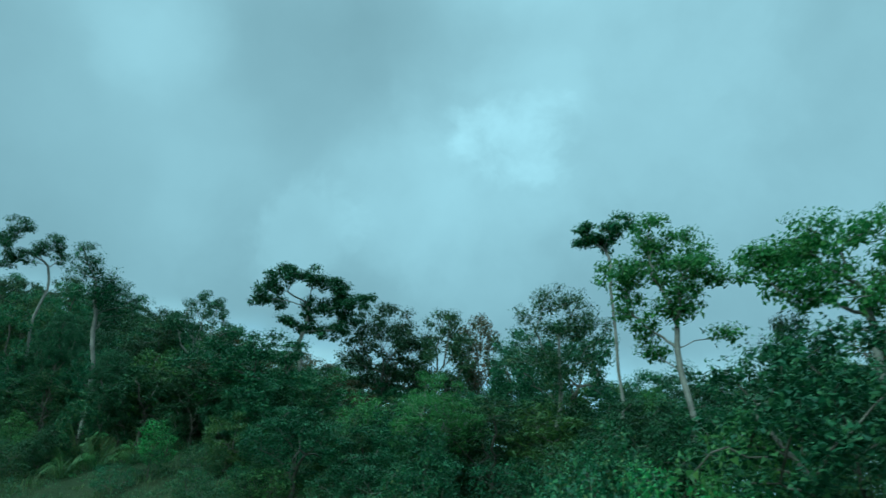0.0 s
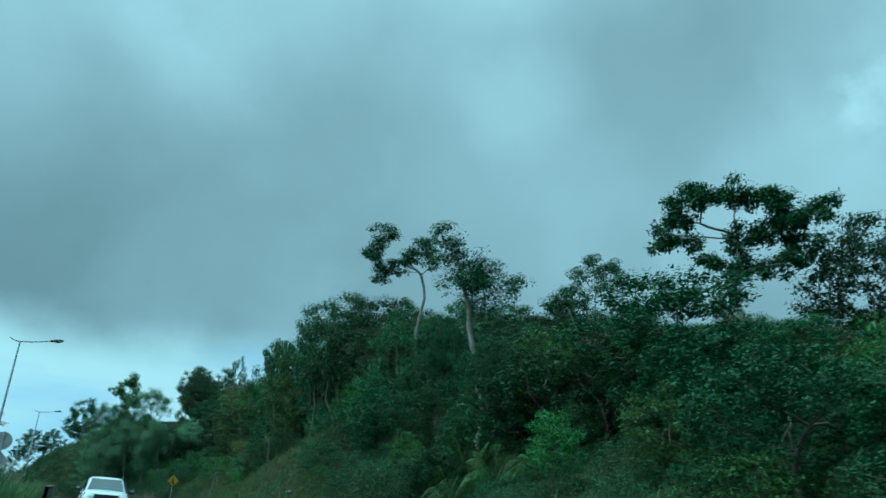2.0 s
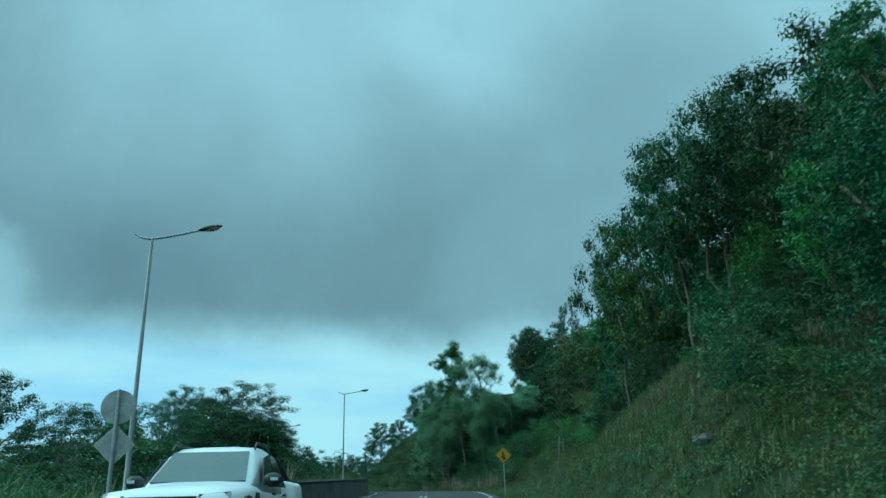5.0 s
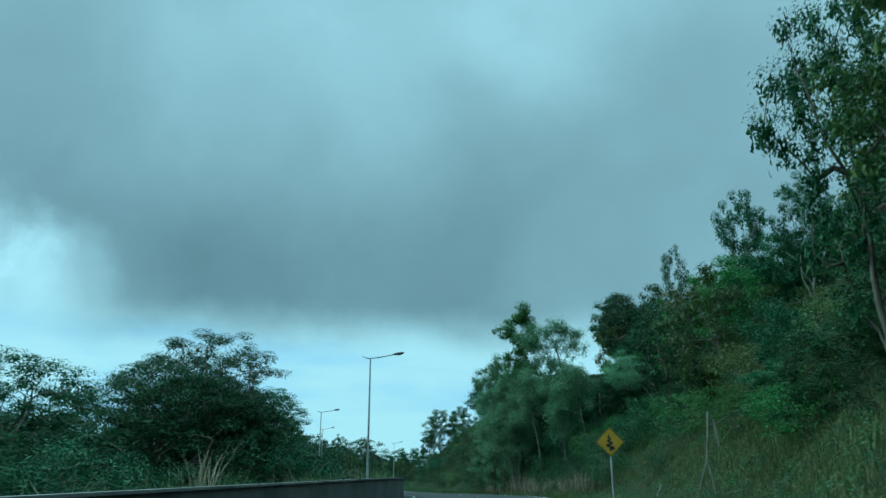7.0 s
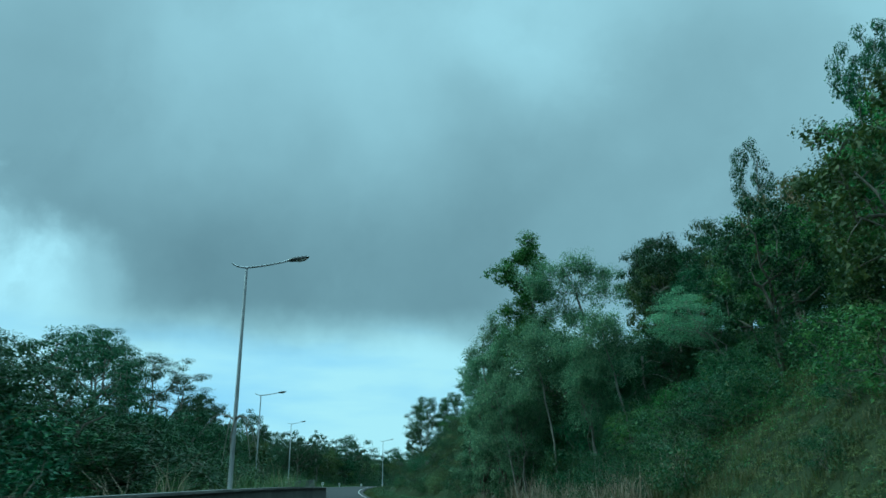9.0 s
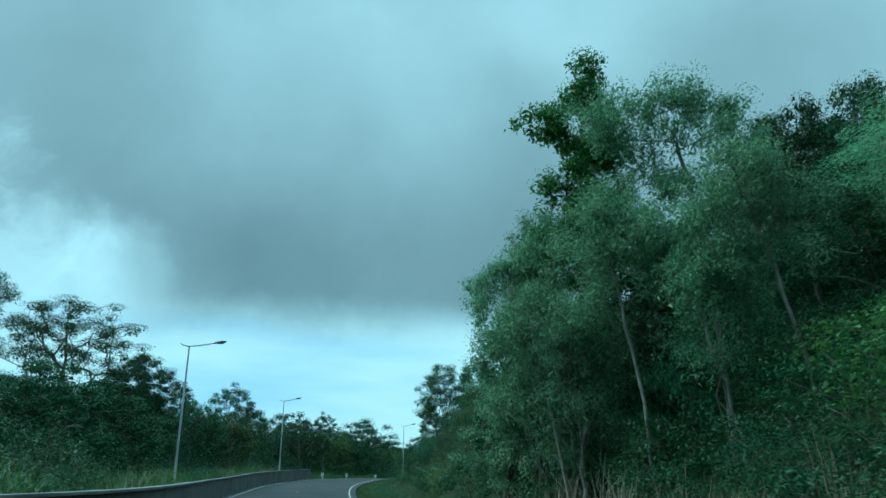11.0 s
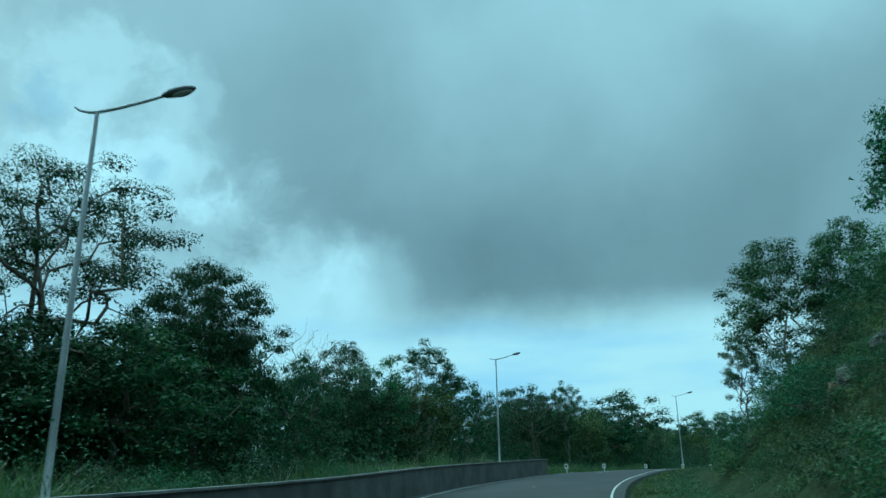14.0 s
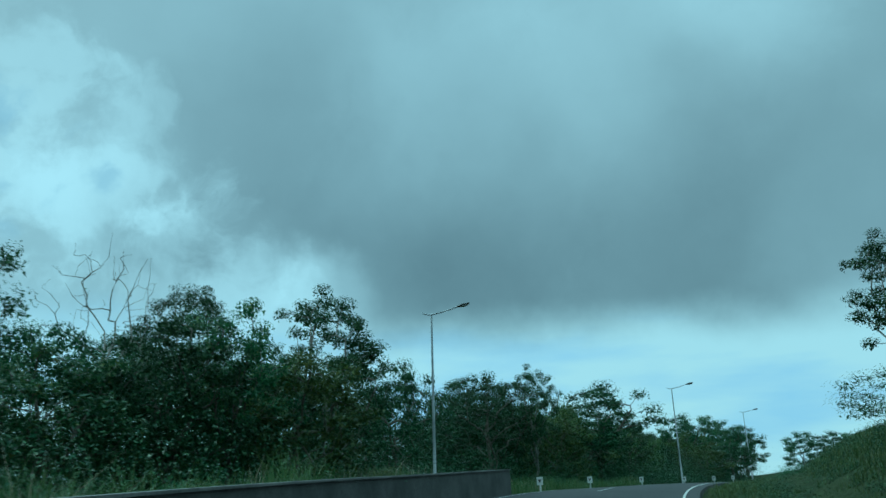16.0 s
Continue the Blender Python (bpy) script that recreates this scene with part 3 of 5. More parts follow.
def build_ground():
    xs, ys = axis(-300, 60, 1.5, 3000), axis(-60, 240, 1.5, 3000)
    gx, gy = np.meshgrid(xs, ys, indexing="ij")
    z = ground_z(gx.ravel(), gy.ravel())
    far = np.maximum(np.maximum(gx - 60, -300 - gx), np.maximum(gy - 240, -60 - gy)).ravel()
    z = z * (1 - 0.9 * ease(far, 0, 600)) - 4 * ease(far, 0, 300)
    v = np.stack([gx.ravel(), gy.ravel(), z], 1)
    i, j = np.meshgrid(np.arange(len(xs) - 1), np.arange(len(ys) - 1), indexing="ij")
    a = (i * len(ys) + j).ravel()
    f = np.stack([a, a + len(ys), a + len(ys) + 1, a + 1], 1)
    ob = new("ground", mesh_of("ground", v, f, (SOIL,), True))
    tagged(ob, "sloping ground with soil and low green growth", "ground", kind="structure")


build_ground()


def strip(name, offs, ups, lo, hi, mat, smooth=False):
    """A ribbon along the road: offsets to the left of the lane and heights above it, from index lo to hi."""
    v, f, k = [], [], len(offs)
    for i in range(lo, hi):
        for o, u in zip(offs, ups):
            v.append(beside(i, o, u))
    for i in range(hi - lo - 1):
        for j in range(k - 1):
            a = i * k + j
            f.append((a, a + 1, a + k + 1, a + k))
    return mesh_of(name, v, f, (mat,), smooth)


COUNT = len(LINE)
road = new("road", strip("road", [RIGHT_EDGE - 0.6, RIGHT_EDGE - 0.5, CENTRE, LEFT_EDGE + 0.7, LEFT_EDGE + 0.8], [-0.3, 0.0, 0.07, 0.0, -0.3], 0, COUNT, ASPHALT))
tagged(road, "grey two-lane asphalt road climbing round bends", "road", kind="structure")


def index_near(x, y):
    return int(np.argmin((LINE[:, 0] - x) ** 2 + (LINE[:, 1] - y) ** 2))


def crown_up(o):
    return 0.07 * (1 - abs(o - CENTRE) / 5.0) + 0.012


def line_part(name, off, lo, hi, label="", wide=0.085):
    part(name, strip(name, [off - wide / 2, off + wide / 2], [crown_up(off - wide / 2), crown_up(off + wide / 2)], lo, hi, PAINT), None, road, label)


line_part("edge_line", RIGHT_EDGE, 0, COUNT, "worn white edge line")
line_part("edge_line", LEFT_EDGE, 0, COUNT, "worn white edge line")
SOLID_END = index_near(-64, 63)
line_part("centre_line", CENTRE - 0.14, 0, SOLID_END, "white double centre line")
line_part("centre_line", CENTRE + 0.14, 0, SOLID_END, "white double centre line")
for i in range(index_near(-168, 106), COUNT - 4, 5):
    line_part("dash", CENTRE, i, i + 3)
STUD = surface("road_stud", (0.45, 0.36, 0.12), (0.6, 0.5, 0.2), 5, 50, 0.4, bump=0.02, dist=0.001)
for i in range(SOLID_END + 3, index_near(-160, 101), 6):
    at = beside(i, CENTRE, 0.085)
    part("road_stud", box(0.12, 0.12, 0.03, at, Matrix.Rotation(math.atan2(TANG[i, 1], TANG[i, 0]), 4, "Z")), STUD, road, "small yellow reflecting stud", bevel=0.008)


def build_wall(lo, hi, off, height):
    wall = thing("concrete_wall", "low weathered concrete barrier wall beside the road", "wall", kind="structure")
    wall.name = "wall_roadside"
    for i in range(lo, hi, 4):
        j = min(i + 5, hi + 1)
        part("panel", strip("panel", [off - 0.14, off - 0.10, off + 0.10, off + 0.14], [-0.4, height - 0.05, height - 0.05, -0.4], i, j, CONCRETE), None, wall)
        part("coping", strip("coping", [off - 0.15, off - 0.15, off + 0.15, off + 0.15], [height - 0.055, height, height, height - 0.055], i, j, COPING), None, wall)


build_wall(index_near(-44, 49), index_near(-169, 107), LEFT_EDGE + 0.8, 1.18)


# ---- street lamps ----
def street_lamp():
    ob = thing("street_lamp", "galvanised steel street lamp with single upswept arm", "street lamp", group="street lamps along the road")
    v, f = tube_arrays([([(0, 0, z) for z in (-0.5, 0.02, 0.03, 3, 6, 9.6)], [0.11, 0.11, 0.09, 0.075, 0.062, 0.045])], 10)
    part("pole", mesh_of("pole", v, f, (STEEL,), True), None, ob)
    bm = box(0.36, 0.36, 0.03, (0, 0, 0.03))
    part("base_plate", bm, STEEL, ob, bevel=0.004)
    curve = [(-0.55, 0, 9.78), (-0.4, 0, 9.68), (-0.2, 0, 9.62), (0, 0, 9.6), (0.5, 0, 9.66), (1.0, 0, 9.75), (1.5, 0, 9.86)]
    v, f = tube_arrays([(curve, [0.02, 0.028, 0.034, 0.04, 0.038, 0.036, 0.034])], 8)
    part("arm", mesh_of("arm", v, f, (STEEL,), True), None, ob, "slim upswept arm")
    tilt = Matrix.Rotation(radians(-10), 4, "Y")
    bm = bmesh.new()
    bmesh.ops.create_uvsphere(bm, u_segments=14, v_segments=8, radius=0.5, matrix=Matrix.Translation((1.82, 0, 9.93)) @ tilt @ Matrix.Diagonal((0.8, 0.3, 0.17, 1)))
    head = part("lamp_head", bm, LAMP_GREY, ob, "dark grey lamp head")
    bm = bmesh.new()
    bmesh.ops.create_uvsphere(bm, u_segments=12, v_segments=6, radius=0.5, matrix=Matrix.Translation((1.9, 0, 9.90)) @ tilt @ Matrix.Diagonal((0.5, 0.22, 0.16, 1)))
    part("glass", bm, CONCRETE_TOP, head, "milky lamp glass, unlit")
    return ob


def faces_road(x, y):
    i = index_near(x, y)
    return math.degrees(math.atan2(-SIDE[i, 1], -SIDE[i, 0]))


LAMPS = [(-45.0, 38.3, 11.85), (-84.2, 66.1, 14.35), (-127.0, 79.4, 16.5), (-175.0, 98.4, 19.9), (-207.2, 128.9, 21.2), (-243.8, 159.5, 23.6), (-285, 184, 25.0), (-325, 200, 26.2)]
lamp = street_lamp()
for k, (x, y, top) in enumerate(LAMPS):
    m = pose(x, y, top - 9.6, 0, 0, faces_road(x, y))
    if k:
        copy_thing(lamp, m)
    else:
        lamp.matrix_basis = m

# ---- trees that stand out against the sky ----
STANDING = [
    # key, x, y, top, crown radius, turn
    ("open_b", -14.3, 46.5, 15.9, 2.0, 200),
    ("rust", 3.0, 50, 16.4, 1.9, 0), ("dome_a", -9, 39.5, 12.0, 3.3, 0), ("dome_b", -17.4, 48.6, 14.6, 2.2, 0), ("dome_a", -23.6, 50.8, 14.6, 2.2, 30), ("broadleaf", 0, 29.2, 7.9, 1.6, 0), ("dome_a", -3, 47, 16.2, 2.8, 90), ("dome_b", 0.2, 47.5, 16.3, 2.4, 10), ("dome_a", 5.2, 45, 14.8, 2.2, 60), ("sapling_a", 7.27, 15.4, 6.9, 0.9, 0), ("dome_a", 6.2, 34, 12.2, 2.2, 0),
    ("bush_b", 4.2, 12.4, 3.2, 1.3, 0), ("bush_b", 5.6, 13.2, 3.9, 1.7, 50), ("bush_a", 7.0, 13.0, 3.6, 1.3, 120), ("dome_a", 6.2, 21.8, 6.2, 1.9, 0), ("bush_a", 3.4, 15.6, 3.6, 1.6, 0),
    ("dome_b", 8.5, 22.5, 7.2, 1.8, 0), ("dome_a", 7.9, 16.6, 7.4, 0.9, 0),
    ("willow_b", -93.8, 89.4, 15.0, 1.6, 220), ("willow_b", -98.5, 87.8, 14.0, 1.8, 0), ("dome_b", -94.5, 97.5, 18.5, 2.6, 0), ("dome_e", -101.6, 88.2, 15.2, 1.9, 200), ("dome_e", -100.2, 88.6, 17.4, 2.0, 20), ("dome_e", -104.2, 88.4, 12.6, 1.7, 20), ("dome_a", -106.5, 90.2, 12.8, 2.0, 120), ("dome_a", -103.3, 106.2, 29.0, 3.0, 0), ("dome_b", -102.5, 110.2, 30.8, 2.8, 50), ("dome_a", -107.5, 110, 30.8, 3.0, 100), ("dome_a", -112, 113.8, 32.6, 3.0, 150), ("dome_b", -116.4, 117.8, 33.4, 3.0, 200), ("dome_a", -99.5, 107, 27.6, 3.0, 250), ("open_b", -67.8, 89.5, 26.3, 2.0, 30), ("dome_a", -69.5, 92, 24.0, 2.6, 0), ("dome_b", -73, 93, 24.6, 2.4, 60), ("willow_lean", -87.5, 94.5, 18.2, 2.0, 0), ("dome_b", -100, 92.5, 18, 2.6, 0),
    ("broad_b", -144.6, 105.7, 20.4, 2.5, 0), ("open_b", -154.5, 108.9, 17.7, 1.5, 0), ("broad_b", -142.6, 108.6, 20.8, 2.2, 70), ("dome_a", -140.4, 112.6, 28.0, 3.6, 0), ("dome_a", -134, 108, 22, 3.0, 60),
    ("umbrella_a", -143.8, 73.0, 22.3, 5.4, 30), ("dome_a", -140.5, 74.0, 15.6, 3.6, 0), ("dome_a", -146, 75.5, 16.4, 3.6, 50), ("dome_a", -137.5, 70.5, 15.6, 3.8, 110), ("dome_a", -133, 70, 14.6, 3.4, 200), ("umbrella_c", -148.6, 78.6, 19.3, 3.4, 100), ("dome_a", -153.2, 83.0, 16.5, 1.7, 20), ("dome_a", -151.5, 76.5, 15.4, 3.2, 0), ("dome_a", -157, 76, 15.6, 3.2, 60), ("dome_a", -161, 79.5, 15.8, 3.0, 120), ("dome_b", -165.5, 82.5, 16.2, 3.0, 180), ("dome_a", -169.5, 84.2, 16.6, 3.0, 240), ("dome_a", -146.5, 71.5, 15.2, 3.2, 300), ("dome_a", -174.5, 88.5, 17.4, 2.6, 20), ("dome_a", -149.0, 78.4, 17.4, 3.2, 100), ("bare", -171.4, 82.7, 22.6, 3.0, 0), ("dome_a", -156.5, 79.3, 18.6, 2.2, 0),
    ("umbrella_b", -177, 85.7, 21.4, 2.9, 10), ("open_b", -178.3, 92.9, 22.2, 3.2, 60), ("dome_b", -171, 88.5, 19.4, 2.6, 0), ("dome_a", -190, 98.5, 20.6, 3.0, 40), ("dome_a", -184.5, 94.8, 20.4, 2.6, 0), ("dome_b", -211, 106.5, 22.6, 3.2, 0), ("dome_a", -204.9, 108.4, 22.6, 3.6, 60), ("dome_a", -214, 123.5, 23.2, 5.2, 0), ("open_b", -198.2, 111.4, 21.8, 2.2, 0),
    ("umbrella_a", -78.6, 54.8, 13.5, 3.6, 0), ("umbrella_b", -75.5, 51.8, 11.2, 3.4, 80), ("umbrella_b", -84.5, 58.2, 11.2, 3.0, 200), ("umbrella_c", -80, 54, 11.2, 4.8, 0), ("dome_a", -74, 51.5, 9.2, 3.4, 0), ("dome_a", -82.5, 57, 10.0, 3.4, 70), ("dome_b", -87, 59.5, 9.6, 3.0, 20), ("dome_a", -68.5, 47.5, 7.4, 3.0, 200), ("umbrella_b", -70.5, 45.5, 10.2, 3.0, 60), ("dome_a", -91, 57.0, 12.2, 4.0, 140), ("dome_b", -95, 49.0, 13.0, 4.4, 60), ("umbrella_b", -90.6, 61.5, 12.8, 3.0, 0), ("open_a", -76.6, 94.8, 29.4, 1.9, 0), ("lean_a", -87.2, 99, 28.3, 1.4, 90),
    ("dome_a", -84, 101, 26.5, 3.0, 0), ("dome_c", -89, 103.5, 26.8, 3.0, 50), ("dome_a", -79, 99, 27.0, 2.8, 120), ("dome_b", -93.5, 104, 25.3, 2.8, 0), ("dome_a", -97, 103, 23.6, 2.6, 60),
    ("bush_c", -158, 111.5, 14.0, 2.0, 0),
    ("dome_a", -42, 61.0, 21.5, 2.5, 0), ("dome_b", -38.5, 59.2, 21.0, 2.8, 40), ("dome_a", -35, 57.5, 19.6, 2.8, 80), ("dome_c", -46, 63.6, 20.5, 3.0, 0), ("dome_a", -49.6, 65.0, 19.6, 2.1, 200), ("dome_b", -31.5, 55, 18.4, 2.6, 0), ("dome_b", -28.3, 52.0, 16.2, 2.4, 130), ("dome_c", -29.6, 55.2, 17.8, 2.4, 40),
    ("dome_a", -249.5, 151.8, 24.4, 4.0, 0), ("dome_b", -265.3, 164.5, 26.0, 4.2, 50), ("dome_a", -276.5, 175, 26.8, 4.4, 100), ("dome_a", -287.4, 186, 27.0, 4.4, 150), ("dome_b", -298.0, 190.0, 26.8, 4.6, 200), ("dome_a", -286.5, 199, 25.4, 4.4, 250), ("dome_a", -279, 200.5, 24.6, 4.2, 300), ("dome_b", -268, 198.5, 23.4, 4.2, 350),
    ("dome_c", -237.8, 148.1, 19.1, 4.2, 0), ("dome_a", -244.4, 156.8, 19.1, 4.2, 50), ("dome_a", -234.1, 171.4, 17.1, 4.2, 250),
    ("umbrella_c", -22.7, 47.0, 13.5, 1.5, 0), ("umbrella_c", -16.7, 41.0, 10.2, 1.3, 160),
    ("umbrella_b", -79.3, 42.7, 11.2, 3.2, 0), ("open_b", -65, 36.2, 11.2, 2.4, 0), ("umbrella_a", -129.7, 66.0, 21.6, 4.0, 0),
]
for key, x, y, top, wide, turn in STANDING:
    plant(key, x, y, top, wide, turn)


def lone_tree(label, x, y, top, turn, lobes, stem, seed, deep=0.5, full=True, **how):
    """A tree with its own shape. Lobes: across, metres below the top, radius; stem: across, metres below the top."""
    z = float(ground_z(x, y)[0]) - 0.2
    h = top - z
    rng = np.random.RandomState(seed + 500)
    boughs = [(a, rng.uniform(-1, 1) * deep * max(abs(a), 1.2), h - b - r * 0.55, r) for a, b, r in lobes]
    for k in range(len(lobes) if full else 0):
        near = sorted(range(len(lobes)), key=lambda j: math.dist(boughs[j][:3], boughs[k][:3]))[1:3]
        boughs += [tuple((u + v) / 2 for u, v in zip(boughs[k][:3], boughs[j][:3])) + (0.7 * min(boughs[k][3], boughs[j][3]),) for j in near if j > k]
    wood, foliage = grow(seed, h, 2.0, 0.5, lobes=boughs, stem=[(a, 0, h - b) for a, b in stem], **how)
    ob = thing("tree", label, "tree", (x, y, z), turn)
    part("trunk", wood, None, ob)
    part("crown", foliage, None, ob)


RAGGED = dict(clump=0.42, leaves=40, size=0.12, trunk=0.09, bark=BARK_PALE, leaf=LEAF_DARK, flat=0.7, core=0.2)
lone_tree("leaning tree with bare pale trunk and one long ragged bough", -26.9, 51.3, 20.4, 31,
          [(-2.5, 0.0, .75), (-3.2, 0.7, .6), (-2.9, 1.5, .5), (-2.4, 2.2, .6), (-1.6, 1.5, .65), (-.7, .8, .65), (.1, .3, .7), (.6, 1.3, .5)],
          [(.1, 9), (-.1, 6.5), (.15, 4.2), (0, 2.4)], 201, **RAGGED)
lone_tree("tall crooked tree with pale forked trunk and airy crown", -19.2, 44.8, 17.3, 28,
          [(-2.1, .3, .75), (-2.0, 1.3, .85), (-.8, 1.5, .9), (.1, 1.9, .9), (-1.5, 2.9, .8), (-.2, 3.7, .85), (.8, 3.0, .75), (-.6, 2.6, .8), (1.3, 2.4, .6)],
          [(0, 8.9), (-.5, 6.5), (-.8, 4.5), (-1.2, 2.2)], 202, clump=0.45, leaves=30, size=0.12, trunk=0.13, bark=BARK_PALE, leaf=LEAF_DARK, flat=0.75, core=0.1)
lone_tree("open flat-crowned tree with separate leafy boughs", -7.5, 43.2, 16.4, 11,
          [(-2.8, 1.0, .65), (-1.8, .2, .7), (-.4, 0, .75), (1.0, .35, .65), (2.3, .8, .8), (3.1, 1.4, .6), (0, 1.4, .5), (1.5, 1.7, .7), (-1.9, 1.6, .45), (2.6, 2.1, .6), (.3, 2.9, .55), (1.7, 3.1, .7), (-1.0, 3.0, .5)],
          [(.2, 6), (-.2, 4.2), (.1, 2.6)], 203, clump=0.45, leaves=42, size=0.13, trunk=0.12, bark=BARK_PALE, leaf=LEAF_DARK, flat=0.6, core=0.35)
BROAD = dict(clump=0.4, leaves=30, size=0.12, trunk=0.085, bark=BARK_PALE, leaf=LEAF_LIGHT, flat=0.5, droop=0.9, slim=0.45, core=0.25, folded=True)
lone_tree("large-leaved tree with light green layered crown", 6.4, 20.3, 10.7, -17,
          [(-.6, 0, .65), (.4, .15, .65), (-1.5, 1.1, .55), (-.7, 1.1, .65), (.5, 1.1, .65), (1.5, 1.1, .5), (.1, 2.0, .6), (-1.0, 2.3, .5), (1.3, 2.7, .4), (-.3, 3.1, .5)],
          [(.5, 5.6), (.2, 4.2), (0, 2.2)], 204, **BROAD)
lone_tree("large-leaved tree with spreading pale limbs and layered leaves", 8.0, 13.9, 8.6, -30,
          [(-1.95, .55, .4), (-1.3, .4, .5), (-.5, .35, .55), (.45, 0, .5), (1.25, .15, .6), (-1.1, 1.5, .5), (0, 1.8, .55), (.7, 1.1, .5), (-.7, 1.0, .5), (1.7, 1.3, .6)],
          [(.25, 4.2), (.15, 3.0), (.05, 1.8)], 205, **BROAD)
lone_tree("thin dark tree with a small flat crown on bare stems", 5.25, 23.2, 12.2, -12,
          [(-.5, .3, .36), (.3, 0, .42), (-.1, .5, .35), (-.85, .75, .24)], [(.5, 7), (.25, 4), (.1, 1.6)], 206, clump=0.3, leaves=40, size=0.09, trunk=0.05, bark=BARK_PALE, leaf=LEAF, flat=0.5, core=0.4)
lone_tree("airy grey-green tree with thin upright stems", 4.8, 29.3, 11.7, -9,
          [(-.4, 0, .6), (.6, .4, .6), (-1.1, 1.1, .6), (.1, 1.2, .7), (1.2, 1.3, .6), (-.6, 2.2, .7), (.8, 2.3, .7), (-1.5, 2.6, .6), (0, 3.2, .8)],
          [(0, 6), (.1, 4), (-.1, 1.8)], 207, clump=0.42, leaves=36, size=0.12, trunk=0.09, bark=BARK_PALE, leaf=LEAF, flat=0.8, droop=1.0, slim=0.35, core=0.15)
lone_tree("tall tree with clustered glossy leaves over the slender trees", -101.0, 90.5, 25.6, 52,
          [(.1, .9, .75), (-.5, 1.5, .85), (.6, 2.0, .9), (-1.8, 2.8, .8), (-.9, 3.4, .8), (0, 4.1, 1.0), (1.0, 3.6, 1.0), (-.8, 5.2, 1.0), (-1.2, 7.0, 1.1), (.2, 6.2, 1.2), (-.4, 8.6, 1.2), (1.2, 7.6, 1.1)],
          [(.4, 11), (.2, 7), (0, 3.5)], 208, clump=0.6, leaves=48, size=0.16, trunk=0.13, bark=BARK_PALE, leaf=LEAF_LIGHT, flat=0.75, core=0.3)
FINE = dict(clump=0.6, leaves=40, size=0.145, trunk=0.11, bark=BARK_PALE, leaf=LEAF_GREY, flat=0.95, slim=0.34, droop=1.4, core=0.3, folded=True)
lone_tree("slender acacia-like tree with drooping narrow leaves", -97.0, 91.7, 22.7, 45,
          [(0, 0, .85), (-1, .7, .9), (1, .7, .9), (-2.2, .9, .9), (-3.2, 1.6, .8), (-2, 2.0, .95), (0, 1.9, 1.0), (2, 1.2, .75), (1.8, 2.7, .95), (-1, 3.4, 1.1), (-3.0, 3.5, 1.0), (-3.6, 4.9, .9), (-2.3, 5.0, 1.1), (.4, 4.2, 1.1), (1.6, 5.0, 1.0), (-.8, 6.2, 1.1), (-3.0, 6.8, 1.0), (1.0, 7.0, 1.0)],
          [(.8, 11), (.4, 7), (0, 3)], 209, **FINE)
lone_tree("slim tree leaning towards the road with hanging leaf sprays", -102.4, 87.2, 16.3, 58,
          [(-.1, 0, .55), (-.8, .8, .65), (.7, .2, .7), (-1.0, 1.8, .5), (-.6, 3.0, .55), (-.8, 3.9, .45), (-.5, 4.5, .45), (1.2, -.7, .8), (1.2, 1.5, .8), (.5, 1.2, .7), (.4, 2.8, .7), (1.6, .2, .8), (1.7, -1.6, .8)],
          [(1.3, 8), (1.1, 5), (.7, 2.6), (.1, .8)], 210, clump=0.38, leaves=44, size=0.105, trunk=0.07, bark=BARK_PALE, leaf=LEAF_GREY, flat=1.0, slim=0.34, droop=1.5, core=0.25, folded=True)
lone_tree("slender tree with grey-green foliage behind the cutting", -109.6, 93.4, 21.2, 55,
          [(0, 0, .9), (-.9, 1.0, .9), (.9, 1.0, .9), (0, 2.2, 1.1), (-1.4, 2.6, .9), (1.4, 2.6, .9), (-.5, 4.0, 1.1), (1.0, 4.4, 1.0), (-1.5, 4.8, .9), (0, 6, 1.1), (-1.2, 7, 1.0), (1.1, 7, 1.0)],
          [(.2, 8), (0, 3)], 215, **FINE)
for x, y, top, turn, seed in ((-95.8, 88.4, 17.2, 40, 211), (-93.2, 89.2, 16.0, 30, 212), (-98.6, 87.4, 14.6, 50, 213), (-91.4, 90.2, 17.5, 35, 214)):
    lone_tree("slim pale-trunked tree with thin drooping foliage", x, y, top, turn,
              [(-1.3, 0, .8), (-.6, .6, .8), (-1.9, 1.3, .8), (.2, 1.7, .8), (-1.0, 2.2, .9), (.4, 3.2, .7), (-1.6, 3.4, .8)],
              [(-.4, 5.5), (-.9, 3.2), (-1.2, 1.2)], seed, **{**FINE, "trunk": 0.06, "leaves": 40})



